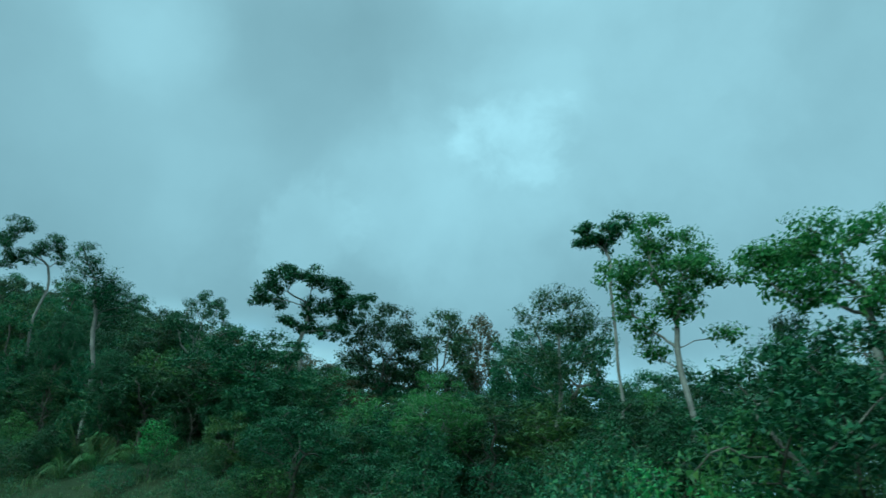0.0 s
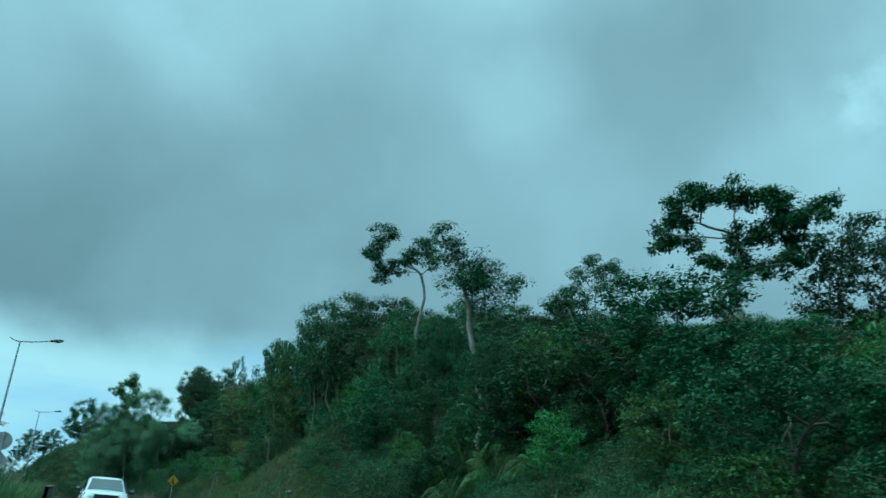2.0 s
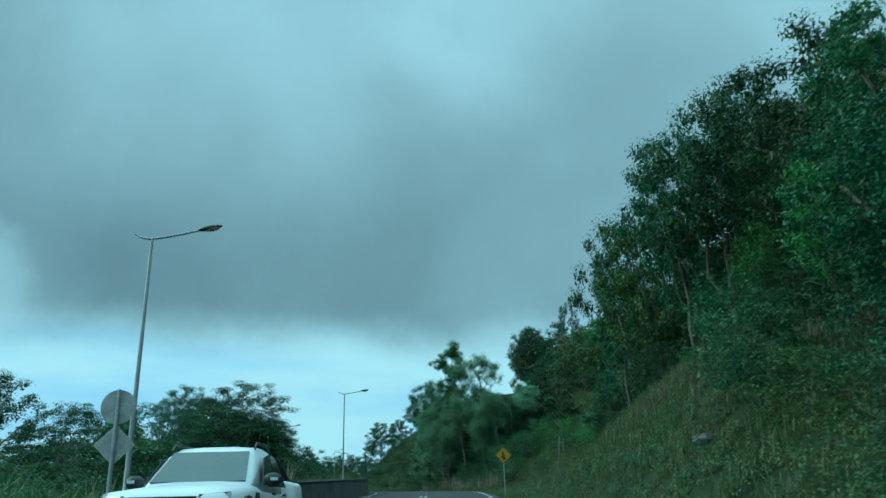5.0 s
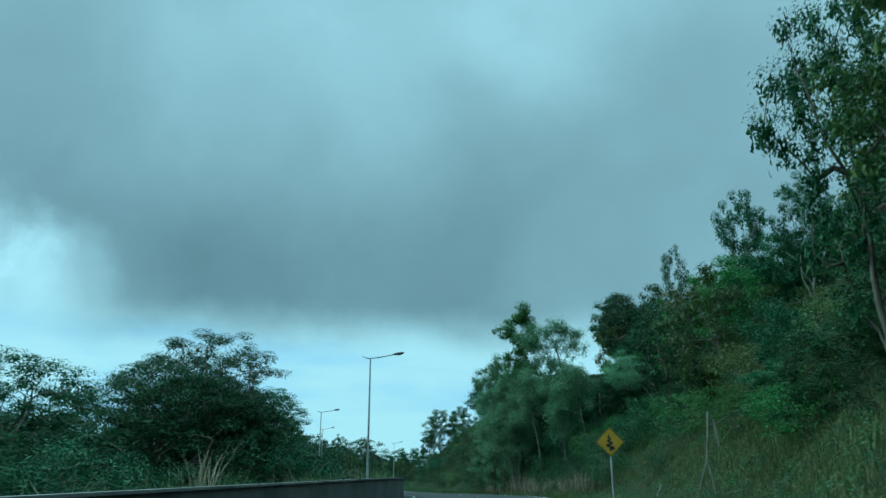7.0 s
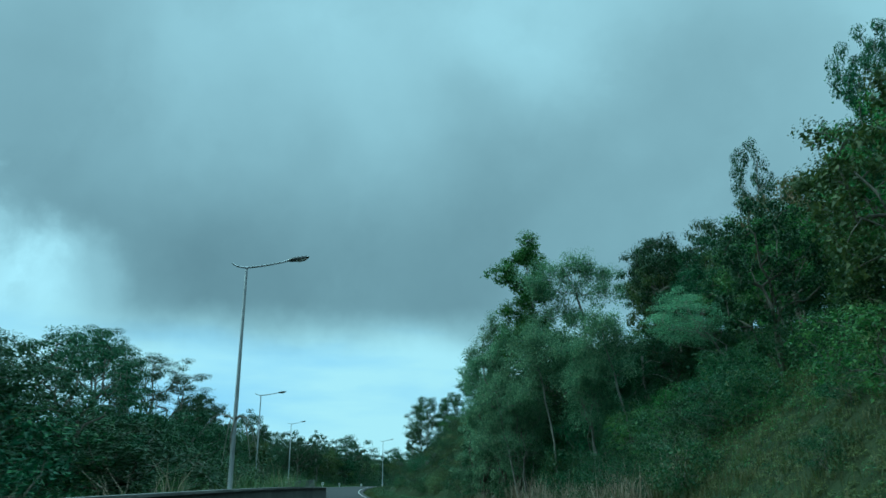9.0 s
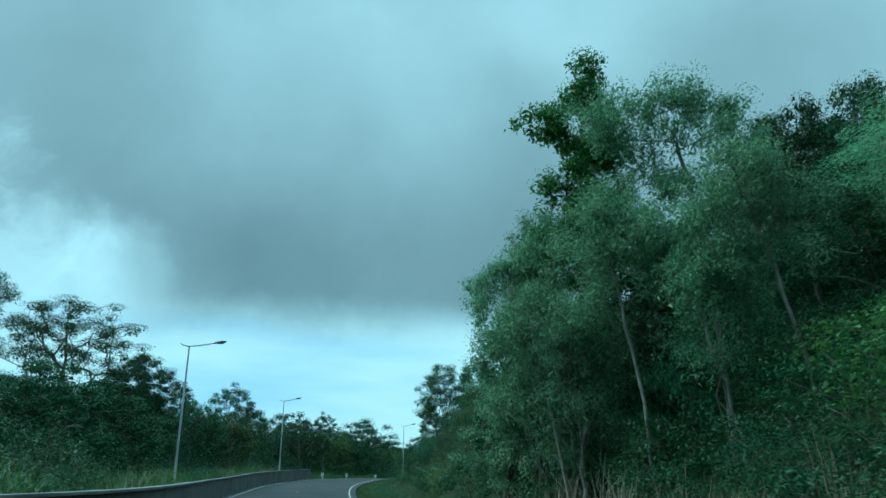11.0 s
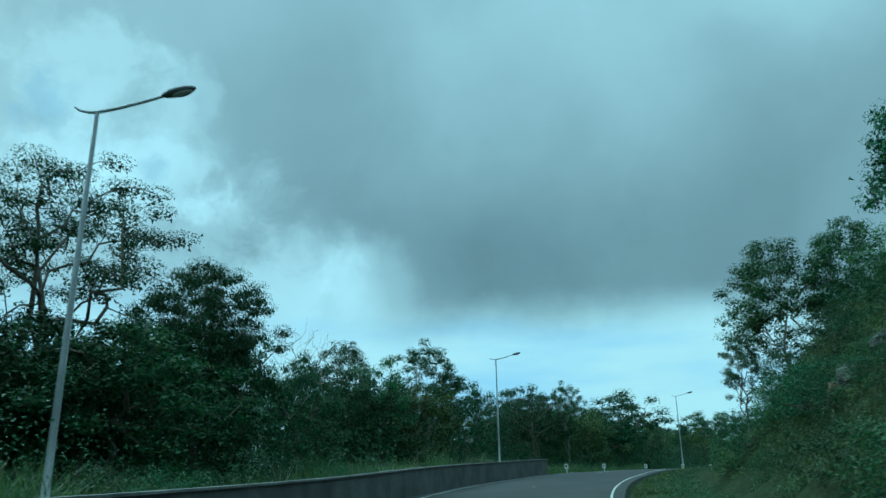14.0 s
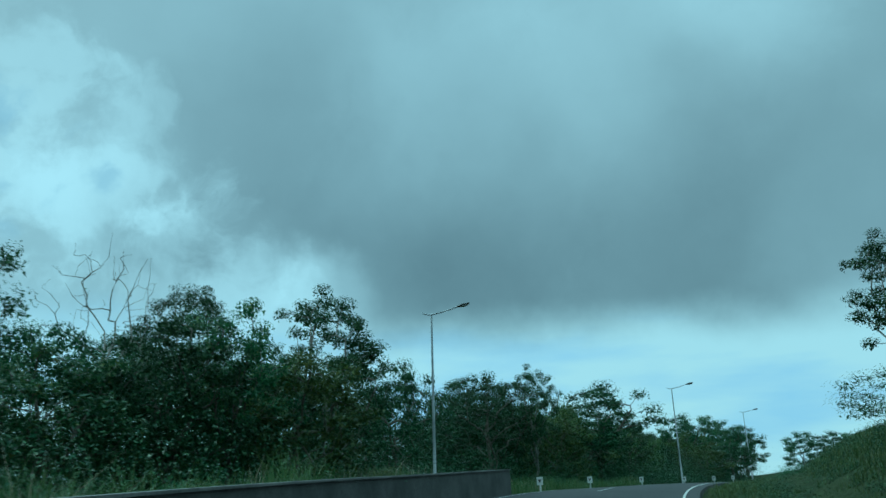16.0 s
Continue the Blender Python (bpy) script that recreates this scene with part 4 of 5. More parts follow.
def palm_kind():
    """A stemless palm: a rosette of arching fronds, each with two rows of leaflets."""
    rng = np.random.RandomState(71)
    ob = thing("palm", "low palm with long arching feathery fronds", "palm")
    for k in range(15):
        a, arch, length = k * 2.4, rng.uniform(0.5, 1.1), rng.uniform(2.0, 2.9)
        u = np.linspace(0, 1, 16)[:, None]
        out = np.array([[math.cos(a), math.sin(a), 0]])
        line = out * length * u * (0.35 + 0.5 * arch) + np.array([[0, 0, 1]]) * (length * (1.15 - 0.3 * arch) * u - length * arch * 0.75 * u ** 2.4)
        v, f = tube_arrays([(line, np.linspace(0.03, 0.006, 16))], 3)
        side = np.array([[-math.sin(a), math.cos(a), 0]])
        tri_v, tri_f = [], []
        for s in (1, -1):
            for w in np.linspace(0.15, 1, 24):
                i = min(int(w * 15), 14)
                base = line[i] * (1 - (w * 15 - i)) + line[i + 1] * (w * 15 - i)
                ln = 0.75 * math.sin(math.pi * min(w * 0.85 + 0.12, 1)) + 0.1
                tip = base + (side[0] * s * 0.85 + out[0] * 0.5 - np.array([0, 0, 0.45])) * ln
                n = len(v) + len(tri_v)
                tri_v += [base - out[0] * 0.03, base + out[0] * 0.03, tip]
                tri_f.append((n, n + 1, n + 2))
        faces = np.concatenate([f[:, [0, 1, 2]], f[:, [0, 2, 3]], np.array(tri_f)])
        part("frond", mesh_of("frond", np.concatenate([v, np.array(tri_v)]), faces, (LEAF_WARM,)), None, ob)
    KINDS["palm"] = (ob, 2.4, 2.2, [])


palm_kind()
for x, y, top, wide, turn in ((-16.9, 39.6, 7.3, 1.25, 0), (-15.4, 38.4, 6.5, 1.15, 70), (-16.6, 37.6, 5.6, 1.05, 20), (-13.5, 38.0, 6.4, 1.15, 40), (-5.0, 33.0, 6.2, 1.4, 10)):
    plant("palm", x, y, top, wide, turn)

# ---- forest on the slope ----
wood_rng = np.random.RandomState(77)
CLEARINGS = [(-15.3, 36.4, 3.4), (-145, 105, 4.5), (-158, 111, 4.0)]


def scatter(n, lo, hi, near, far, gap, power=1.0):
    """Places beside the road, with a least gap; near and far are metres to the left of the lane (negative: right)."""
    out, tries = [], 0
    while len(out) < n and tries < n * 40:
        tries += 1
        i = wood_rng.randint(lo, hi)
        o = near + (far - near) * wood_rng.rand() ** power
        p = beside(i, o)
        if any(math.hypot(p.x - cx, p.y - cy) < r for cx, cy, r in CLEARINGS):
            continue
        if all((p.x - q[0]) ** 2 + (p.y - q[1]) ** 2 > gap * gap for q in out):
            off = lateral(p.x, p.y)[0][0]
            if (near < 0 and off < near * 0.9) or (near > 0 and off > near * 0.9):
                out.append((p.x, p.y, abs(off)))
    return out


I0, I1, I2 = index_near(0, -5), index_near(-150, 96), index_near(-114, 85)


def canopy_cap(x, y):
    """Greatest height of the forest's canopy, held under sight lines from three camera positions."""
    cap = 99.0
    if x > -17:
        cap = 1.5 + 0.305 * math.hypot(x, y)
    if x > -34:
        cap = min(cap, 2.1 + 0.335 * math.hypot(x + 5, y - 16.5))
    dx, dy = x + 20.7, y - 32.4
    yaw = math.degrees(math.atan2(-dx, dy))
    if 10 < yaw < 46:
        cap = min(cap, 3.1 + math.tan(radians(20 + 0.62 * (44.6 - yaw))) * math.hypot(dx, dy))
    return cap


for x, y, off in scatter(112, index_near(-5, 17), I2, -12, -32, 3.0, 0.8):
    if (x < -86 and off < 20) or (x < -84 and off < 24 and y < 96) or (-70 < x < -44 and off < 19):
        continue
    key = ["dome_a", "dome_b", "dome_c", "dome_d", "rust"][wood_rng.choice(5, p=[.38, .27, .2, .1, .05])]
    z = float(ground_z(x, y)[0])
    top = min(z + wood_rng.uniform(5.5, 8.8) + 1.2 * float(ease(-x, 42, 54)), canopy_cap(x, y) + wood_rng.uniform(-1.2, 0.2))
    if top - z > 2.2:
        plant(key, x, y, top, min(wood_rng.uniform(2.3, 3.5), 0.62 * (top - z)), wood_rng.uniform(0, 360), group="forest trees on the slope")
for lo, hi, n, near, far, big in ((I0, index_near(-36, 44), 20, -8, -17, 2.2), (I0, index_near(-23, 34), 20, -5.6, -9, 1.6), (index_near(-36, 44), index_near(-114, 85), 58, -7, -16, 2.2), (index_near(-84, 75), index_near(-112, 85), 30, -5.5, -13, 2.6), (index_near(-42, 48), index_near(-88, 77), 34, -13, -25, 3.4), (index_near(-20, 32), index_near(-37, 44), 14, -5.5, -9, 2.0)):
    for x, y, off in scatter(n, lo, hi, near, far, 1.5, 1.0):
        key = ["bush_a", "bush_b", "bush_c"][wood_rng.choice(3, p=[.4, .12, .48])]
        s = wood_rng.uniform(1.0, big)
        plant(key, x, y, float(ground_z(x, y)[0]) + s * 1.15, s * 0.8, wood_rng.uniform(0, 360), group="bushes on the bank")
# saplings between the bushes and the forest
for lo, hi, n, near, far, tall in ((I0, index_near(-40, 46), 105, -6.2, -17, 4.6), (index_near(-40, 46), index_near(-112, 85), 70, -9, -24, 4.2)):
    for x, y, off in scatter(n, lo, hi, near, far, 1.25, 0.9):
        if x < -86 and off < 12:
            continue
        key = ["sapling_a", "sapling_b", "sapling_c"][wood_rng.choice(3, p=[.5, .38, .12])]
        z = float(ground_z(x, y)[0])
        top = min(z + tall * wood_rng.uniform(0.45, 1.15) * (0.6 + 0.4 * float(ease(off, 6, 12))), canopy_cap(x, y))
        if top - z > 1.2:
            plant(key, x, y, top, 0.27 * (top - z) * wood_rng.uniform(0.8, 1.25), wood_rng.uniform(0, 360), group="young trees at the forest edge")
# creeper-covered bushes high on the open slope
for x, y, off in scatter(44, index_near(-52, 55), index_near(-80, 73), -9.5, -19, 1.5, 0.8):
    s = wood_rng.uniform(1.4, 3.0)
    plant(["bush_d", "sapling_b", "bush_b"][wood_rng.choice(3, p=[.6, .25, .15])], x, y, float(ground_z(x, y)[0]) + s * 1.2, s * 0.75, wood_rng.uniform(0, 360), group="bushes on the bank")
# trees and saplings over the cutting, where the slope ends
for x, y, off in scatter(46, index_near(-98, 81), index_near(-121, 87), -7.5, -20, 1.7, 0.9):
    key = ["sapling_a", "sapling_b", "dome_a", "bush_c"][wood_rng.choice(4, p=[.35, .2, .3, .15])]
    z = float(ground_z(x, y)[0])
    top = z + wood_rng.uniform(2.0, 4.6) * (1 - 0.55 * float(ease(-x, 108, 120)))
    plant(key, x, y, top, 0.34 * (top - z) * wood_rng.uniform(0.8, 1.3), wood_rng.uniform(0, 360), group="young trees at the forest edge")
# small bushes on the steep cutting
for x, y, off in scatter(64, index_near(-104, 83), index_near(-150, 97), -6.4, -12, 1.1, 1.0):
    s = wood_rng.uniform(0.5, 1.5)
    plant(["bush_a", "bush_c", "bush_d", "bush_b"][wood_rng.choice(4, p=[.35, .3, .2, .15])], x, y, float(ground_z(x, y)[0]) + s * 1.1, s * 0.9, wood_rng.uniform(0, 360), group="bushes on the bank")
# young trees at the forest's edge, of many kinds
for x, y, off in scatter(62, I0, index_near(-36, 44), -8.5, -24, 2.2, 0.9):
    key = ["dome_a", "dome_b", "dome_c", "broadleaf", "open_b", "willow_b", "rust", "dome_d"][wood_rng.choice(8, p=[.53, .22, .12, .04, .04, .02, .02, .01])]
    z = float(ground_z(x, y)[0])
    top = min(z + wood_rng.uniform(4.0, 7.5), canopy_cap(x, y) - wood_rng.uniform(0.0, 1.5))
    if top - z > 1.8:
        plant(key, x, y, top, min(wood_rng.uniform(1.2, 2.4), 0.6 * (top - z)), wood_rng.uniform(0, 360), group="young trees at the forest edge")
# woods further down the falling side
for x, y, off in scatter(24, index_near(-95, 80), index_near(-250, 175), 24, 46, 5.0, 0.8):
    road_z = float(lateral(x, y)[1][0])
    plant(["dome_a", "dome_b"][wood_rng.choice(2)], x, y, road_z + wood_rng.uniform(4.8, 7.0), wood_rng.uniform(3.6, 5.0), wood_rng.uniform(0, 360), group="trees below the road")
# woods on the falling side
J0, J1 = index_near(-30, 40), index_near(-250, 175)
for x, y, off in scatter(80, J0, J1, 13.5, 27, 3.3, 0.6):
    key = ["dome_a", "dome_b", "dome_c", "umbrella_b"][wood_rng.choice(4, p=[.45, .2, .25, .1])]
    if x > -52:
        continue
    road_z = float(lateral(x, y)[1][0])
    h = road_z + wood_rng.uniform(3.0, 5.0) + 3.0 * float(ease(-x, 95, 125)) + 1.2 * float(ease(-x, 150, 180))
    plant(key, x, y, h, wood_rng.uniform(3.0, 4.4), wood_rng.uniform(0, 360), group="trees below the road")
for x, y, off in scatter(62, J0, J1, 10.5, 16, 1.9, 1.0):
    key = ["bush_a", "bush_c"][wood_rng.choice(2, p=[.35, .65])]
    s = wood_rng.uniform(1.8, 3.1) * (1 - 0.5 * float(ease(-x, 112, 130)))
    plant(key, x, y, float(ground_z(x, y)[0]) + s * 1.15, s * 0.8, wood_rng.uniform(0, 360), group="bushes behind the wall")
for x, y, off in scatter(32, J0, index_near(-200, 132), 7.9, 11.5, 1.3, 1.0):
    s = wood_rng.uniform(0.7, 1.7) * (1 - 0.3 * float(ease(-x, 160, 172)))
    plant(["bush_d", "bush_a", "bush_c"][wood_rng.choice(3, p=[.45, .35, .2])], x, y, float(ground_z(x, y)[0]) + s * 1.15, s * 0.75, wood_rng.uniform(0, 360), group="bushes behind the wall")


# ---- undergrowth and grass ----
def undergrowth(name, label, lo, hi, near, far, clumps, per, size, high, mat, seed, slim=0.45, droop=0.5, power=1.5):
    rng = np.random.RandomState(seed)
    i = rng.randint(lo, hi, clumps)
    o = near + (far - near) * rng.rand(clumps) ** power
    x = LINE[i, 0] + SIDE[i, 0] * o + rng.normal(0, 0.7, clumps)
    y = LINE[i, 1] + SIDE[i, 1] * o + rng.normal(0, 0.7, clumps)
    off = lateral(x, y)[0]
    ok = (off < -3.6) if near < 0 else (off > 7.6)
    x, y = x[ok], y[ok]
    z = ground_z(x, y)
    n = len(x)
    d = rng.normal(0, 1, (n, per, 3))
    d /= np.linalg.norm(d, axis=2)[:, :, None]
    d[:, :, 2] = np.abs(d[:, :, 2])
    hi_ = high * (1 + 0.6 * ease(-x, 100, 125) * (near > 10))[:, None, None] * rng.uniform(0.4, 1.3, (n, 1, 1)) * (1 - 0.25 * ease(-x, 108, 124) * (near < 0) - 0.45 * ease(-x, 24, 32) * (1 - ease(-x, 74, 84)) * (near < 0) * (near > -8))[:, None, None]
    c = np.stack([x, y, z], 1)[:, None] + d * hi_ * rng.uniform(0.5, 1, (n, per, 1)) * (0.9, 0.9, 1)
    ob = new(name, leaves_mesh(name, rng, c.reshape(-1, 3), (d * 0.7 + (0, 0, 0.6)).reshape(-1, 3), size, mat, slim, droop))
    tagged(ob, label, name.replace("_", " "), kind="stuff")


def grass(name, label, lo, hi, near, far, tufts, blades, tall, mat, seed, wide=0.03, power=1.0, uneven=True):
    rng = np.random.RandomState(seed)
    i = rng.randint(lo, hi, tufts)
    o = near + (far - near) * rng.rand(tufts) ** power
    x, y = LINE[i, 0] + SIDE[i, 0] * o + rng.normal(0, 0.5, tufts), LINE[i, 1] + SIDE[i, 1] * o + rng.normal(0, 0.5, tufts)
    off = lateral(x, y)[0]
    ok = (off < -2.75) if near < 0 else (off > 7.3)
    x, y = x[ok], y[ok]
    c = np.repeat(np.stack([x, y, ground_z(x, y)], 1), blades, 0)
    n = len(c)
    c[:, :2] += rng.normal(0, 0.16, (n, 2))
    a = rng.uniform(0, 6.283, n)
    dirn = np.stack([np.cos(a), np.sin(a), np.zeros(n)], 1)
    side = np.stack([-np.sin(a), np.cos(a), np.zeros(n)], 1)
    patch = np.clip(0.75 + 0.5 * wave(c[:, 0], c[:, 1], 1.1, seed) + 0.3 * wave(c[:, 0], c[:, 1], 0.4, seed + 1), 0.25, 1.6) if uneven else 1.0
    h = (tall * patch * rng.uniform(0.45, 1.25, n) * (1 - 0.5 * ease(-c[:, 0], 110, 128) * (near < 0) - 0.45 * ease(-c[:, 0], 165, 172) * (near > 0)))[:, None]
    bend = h * rng.uniform(0.1, 0.7, (n, 1))
    w = wide * rng.uniform(0.7, 1.4, (n, 1))
    up = np.array([[0, 0, 1.0]])
    p1, p2 = c + up * h * 0.6 + dirn * bend * 0.35, c + up * h * (1 - 0.25 * bend / h) + dirn * bend
    v = np.stack([c - side * w, c + side * w, p1 + side * w * 0.8, p1 - side * w * 0.8, p2], 1).reshape(-1, 3)
    k = np.arange(n) * 5
    f = np.concatenate([np.stack([k, k + 1, k + 2], 1), np.stack([k, k + 2, k + 3], 1), np.stack([k + 3, k + 2, k + 4], 1)])
    ob = new(name, mesh_of(name, v, f, (mat,)))
    tagged(ob, label, "grass", kind="stuff")


undergrowth("undergrowth", "dense mixed green undergrowth over the slope", I0, I1, -4.2, -26, 5200, 74, 0.078, 0.75, LEAF, 5, 0.38)
undergrowth("undergrowth", "bright leafy creepers over the slope", I0, index_near(-114, 85), -5, -20, 420, 60, 0.078, 0.6, LEAF_LIGHT, 6, 0.36)
undergrowth("undergrowth", "olive-green scrub and creepers on the open slope", index_near(-24, 36), index_near(-88, 77), -4.2, -15, 5600, 80, 0.07, 0.5, LEAF_OLIVE, 18, 0.34, power=1.0)
undergrowth("undergrowth", "olive creepers over the steep cutting", index_near(-100, 81), index_near(-155, 99), -6.2, -14, 2300, 60, 0.07, 0.55, LEAF_OLIVE, 19, 0.36, power=1.0)
undergrowth("undergrowth", "dense dark ferns hanging over the steep cutting", index_near(-100, 81), index_near(-155, 99), -6.3, -13, 4600, 60, 0.072, 0.55, LEAF, 20, 0.36, power=1.0)
undergrowth("undergrowth", "fresh green ferns under the slender trees", index_near(-80, 73), index_near(-101, 82), -9, -22, 650, 70, 0.09, 1.4, LEAF_LIGHT, 21, 0.36, power=1.0)
undergrowth("undergrowth", "low dark ferns and creepers over the cut slope", index_near(-100, 81), index_near(-215, 146), -5.4, -22, 5600, 50, 0.068, 0.6, LEAF_DARK, 15, 0.38, power=1.2)
undergrowth("undergrowth", "dark green undergrowth below the road", J0, J1, 10, 45, 2600, 60, 0.11, 1.2, LEAF_DARK, 7)
undergrowth("thicket", "dark thicket under the forest trees", I0, I2, -12, -32, 1900, 60, 0.14, 1.8, LEAF_DARK, 14, power=0.9)
undergrowth("far_woods", "distant dark green treetops below the road", J0, J1, 26, 62, 2200, 70, 0.4, 3.8, LEAF_DARK, 12, power=1.2)
undergrowth("far_woods", "dark wall of trees down the slope", index_near(-92, 79), J1, 27, 46, 900, 190, 0.34, 4.0, LEAF_DARK, 24, power=1.0)
undergrowth("far_woods", "low distant woods along the road's far end", index_near(-212, 140), COUNT - 1, -6.5, -34, 1500, 90, 0.2, 3.4, LEAF_DARK, 25, power=1.0)
undergrowth("far_woods", "low distant woods beside the road's far end", index_near(-212, 140), COUNT - 1, 11, 34, 1500, 90, 0.2, 3.2, LEAF_DARK, 26, power=1.0)
undergrowth("undergrowth", "dark ferns and herbs along the foot of the bank", index_near(-132, 90), index_near(-205, 138), -4.0, -9.5, 2400, 56, 0.06, 0.42, LEAF_DARK, 27, 0.38, power=1.0)
undergrowth("thicket", "dark tangled thicket behind the roadside wall", J0, J1, 12, 27, 6500, 80, 0.13, 3.2, LEAF_DARK, 13, power=1.0)
grass("tall_grass", "tall green and straw-coloured grass on the bank", I0, index_near(-200, 133), -3.2, -16, 12000, 8, 0.45, GRASS, 8, 0.010, 1.3)
grass("dry_grass", "olive and straw-coloured grass on the open slope", index_near(-23, 35), index_near(-86, 76), -3.8, -13, 9000, 8, 0.36, DRY_GRASS, 16, 0.009)
grass("dry_grass", "low olive grass on the cut slope", index_near(-108, 84), index_near(-215, 146), -2.9, -10, 15000, 7, 0.5, GRASS, 17, 0.010)
grass("tall_grass", "tall rank olive grass behind the wall", J0, index_near(-196, 128), 7.6, 11.5, 9000, 8, 1.6, GRASS, 9, 0.012)
grass("plume_grass", "tall pale feathery grass plumes behind the wall", J0, index_near(-180, 115), 8.2, 11, 150, 16, 2.0, PLUME, 10, 0.012)
grass("plume_grass", "dry feathery grass plumes on the bank", index_near(-84, 76), index_near(-106, 84), -4.4, -6.8, 120, 16, 1.8, PLUME, 11, 0.014)
DRY_BROWN = leaf_material("withered_grass", [(0.0, (0.06, 0.055, 0.03)), (0.6, (0.11, 0.085, 0.05)), (1.0, (0.2, 0.15, 0.09))], 0.25)
K = index_near(-38, 52)
grass("withered_grass", "brown withered grass patch on the open slope", K - 4, K + 3, -6.5, -11.0, 420, 9, 0.5, DRY_BROWN, 23, 0.010)
grass("tall_grass", "rank olive grass along the foot of the bank", index_near(-82, 74), index_near(-110, 84), -4.4, -7.5, 1700, 8, 0.8, DRY_GRASS, 22, 0.013)

# ---- pickup truck ----
WHITE_PAINT = surface("white_car_paint", (0.72, 0.73, 0.74), (0.80, 0.81, 0.82), 1.0, 60, 0.25, bump=0.01, dist=0.001)
DARK_GLASS = surface("tinted_glass", (0.012, 0.014, 0.015), (0.02, 0.022, 0.024), 2, 50, 0.08, bump=0.0, dist=0.001)
DARK_GLASS.node_tree.nodes["Principled BSDF"].inputs["Specular IOR Level"].default_value = 0.3
BLACK_PLASTIC = surface("black_plastic", (0.012, 0.012, 0.013), (0.03, 0.03, 0.032), 8, 60, 0.55, bump=0.1, dist=0.002)
RUBBER = surface("rubber", (0.012, 0.012, 0.012), (0.03, 0.03, 0.03), 8, 70, 0.85, bump=0.3, dist=0.003)
CHROME = surface("bright_metal", (0.5, 0.51, 0.52), (0.65, 0.66, 0.67), 5, 60, 0.2, 0.9, 0.02, 0.001)
WINDSCREEN = surface("windscreen_glass", (0.05, 0.07, 0.07), (0.06, 0.08, 0.08), 2, 50, 0.06, bump=0.0, dist=0.001)
WINDSCREEN.node_tree.nodes["Principled BSDF"].inputs["Specular IOR Level"].default_value = 0.5
SIGN_YELLOW = surface("sign_yellow", (0.52, 0.30, 0.02), (0.62, 0.38, 0.03), 3, 40, 0.5, bump=0.02, dist=0.001)
SIGN_BLACK = surface("sign_black", (0.012, 0.012, 0.012), (0.025, 0.025, 0.022), 6, 60, 0.6, bump=0.02, dist=0.001)
SIGN_BACK = surface("bare_sign_back", (0.34, 0.34, 0.33), (0.52, 0.52, 0.5), 3.5, 18, 0.7, 0.2, 0.1, 0.002)
SIGN_WHITE = surface("sign_white", (0.6, 0.6, 0.57), (0.78, 0.78, 0.75), 3, 40, 0.6, bump=0.02, dist=0.001)


def loft(sections, smooth=True):
    """A closed skin through rings of equal length."""
    bm = bmesh.new()
    rings = [[bm.verts.new(p) for p in ring] for ring in sections]
    n = len(rings[0])
    for a, b in zip(rings, rings[1:]):
        for k in range(n):
            bm.faces.new((a[k], a[(k + 1) % n], b[(k + 1) % n], b[k]))
    bm.faces.new(rings[0][::-1])
    bm.faces.new(rings[-1])
    bmesh.ops.recalc_face_normals(bm, faces=bm.faces[:])
    for f in bm.faces:
        f.smooth = smooth and len(f.verts) == 4
    return bm


def slab(points, thick):
    """A flat panel with those corners, given thickness along its normal."""
    bm = bmesh.new()
    vs = [bm.verts.new(p) for p in points]
    f = bm.faces.new(vs)
    f.normal_update()
    n = f.normal.copy()
    out = bmesh.ops.extrude_face_region(bm, geom=[f])
    bmesh.ops.translate(bm, verts=[v for v in out["geom"] if isinstance(v, bmesh.types.BMVert)], vec=n * thick)
    bmesh.ops.recalc_face_normals(bm, faces=bm.faces[:])
    return bm


def disc(radius, depth, m, segments=24):
    bm = bmesh.new()
    bmesh.ops.create_cone(bm, cap_ends=True, segments=segments, radius1=radius, radius2=radius, depth=depth, matrix=m)
    return bm


def body_ring(x, w, low, top, crown=0.03):
    half = [(x, w * 0.92, low), (x, w, low + 0.14), (x, w * 1.0, (low + top) / 2 + 0.08), (x, w * 0.97, top - 0.10), (x, w * 0.90, top - 0.02), (x, w * 0.5, top + crown * 0.8)]
    return half + [(p[0], -p[1], p[2]) for p in half[::-1]]


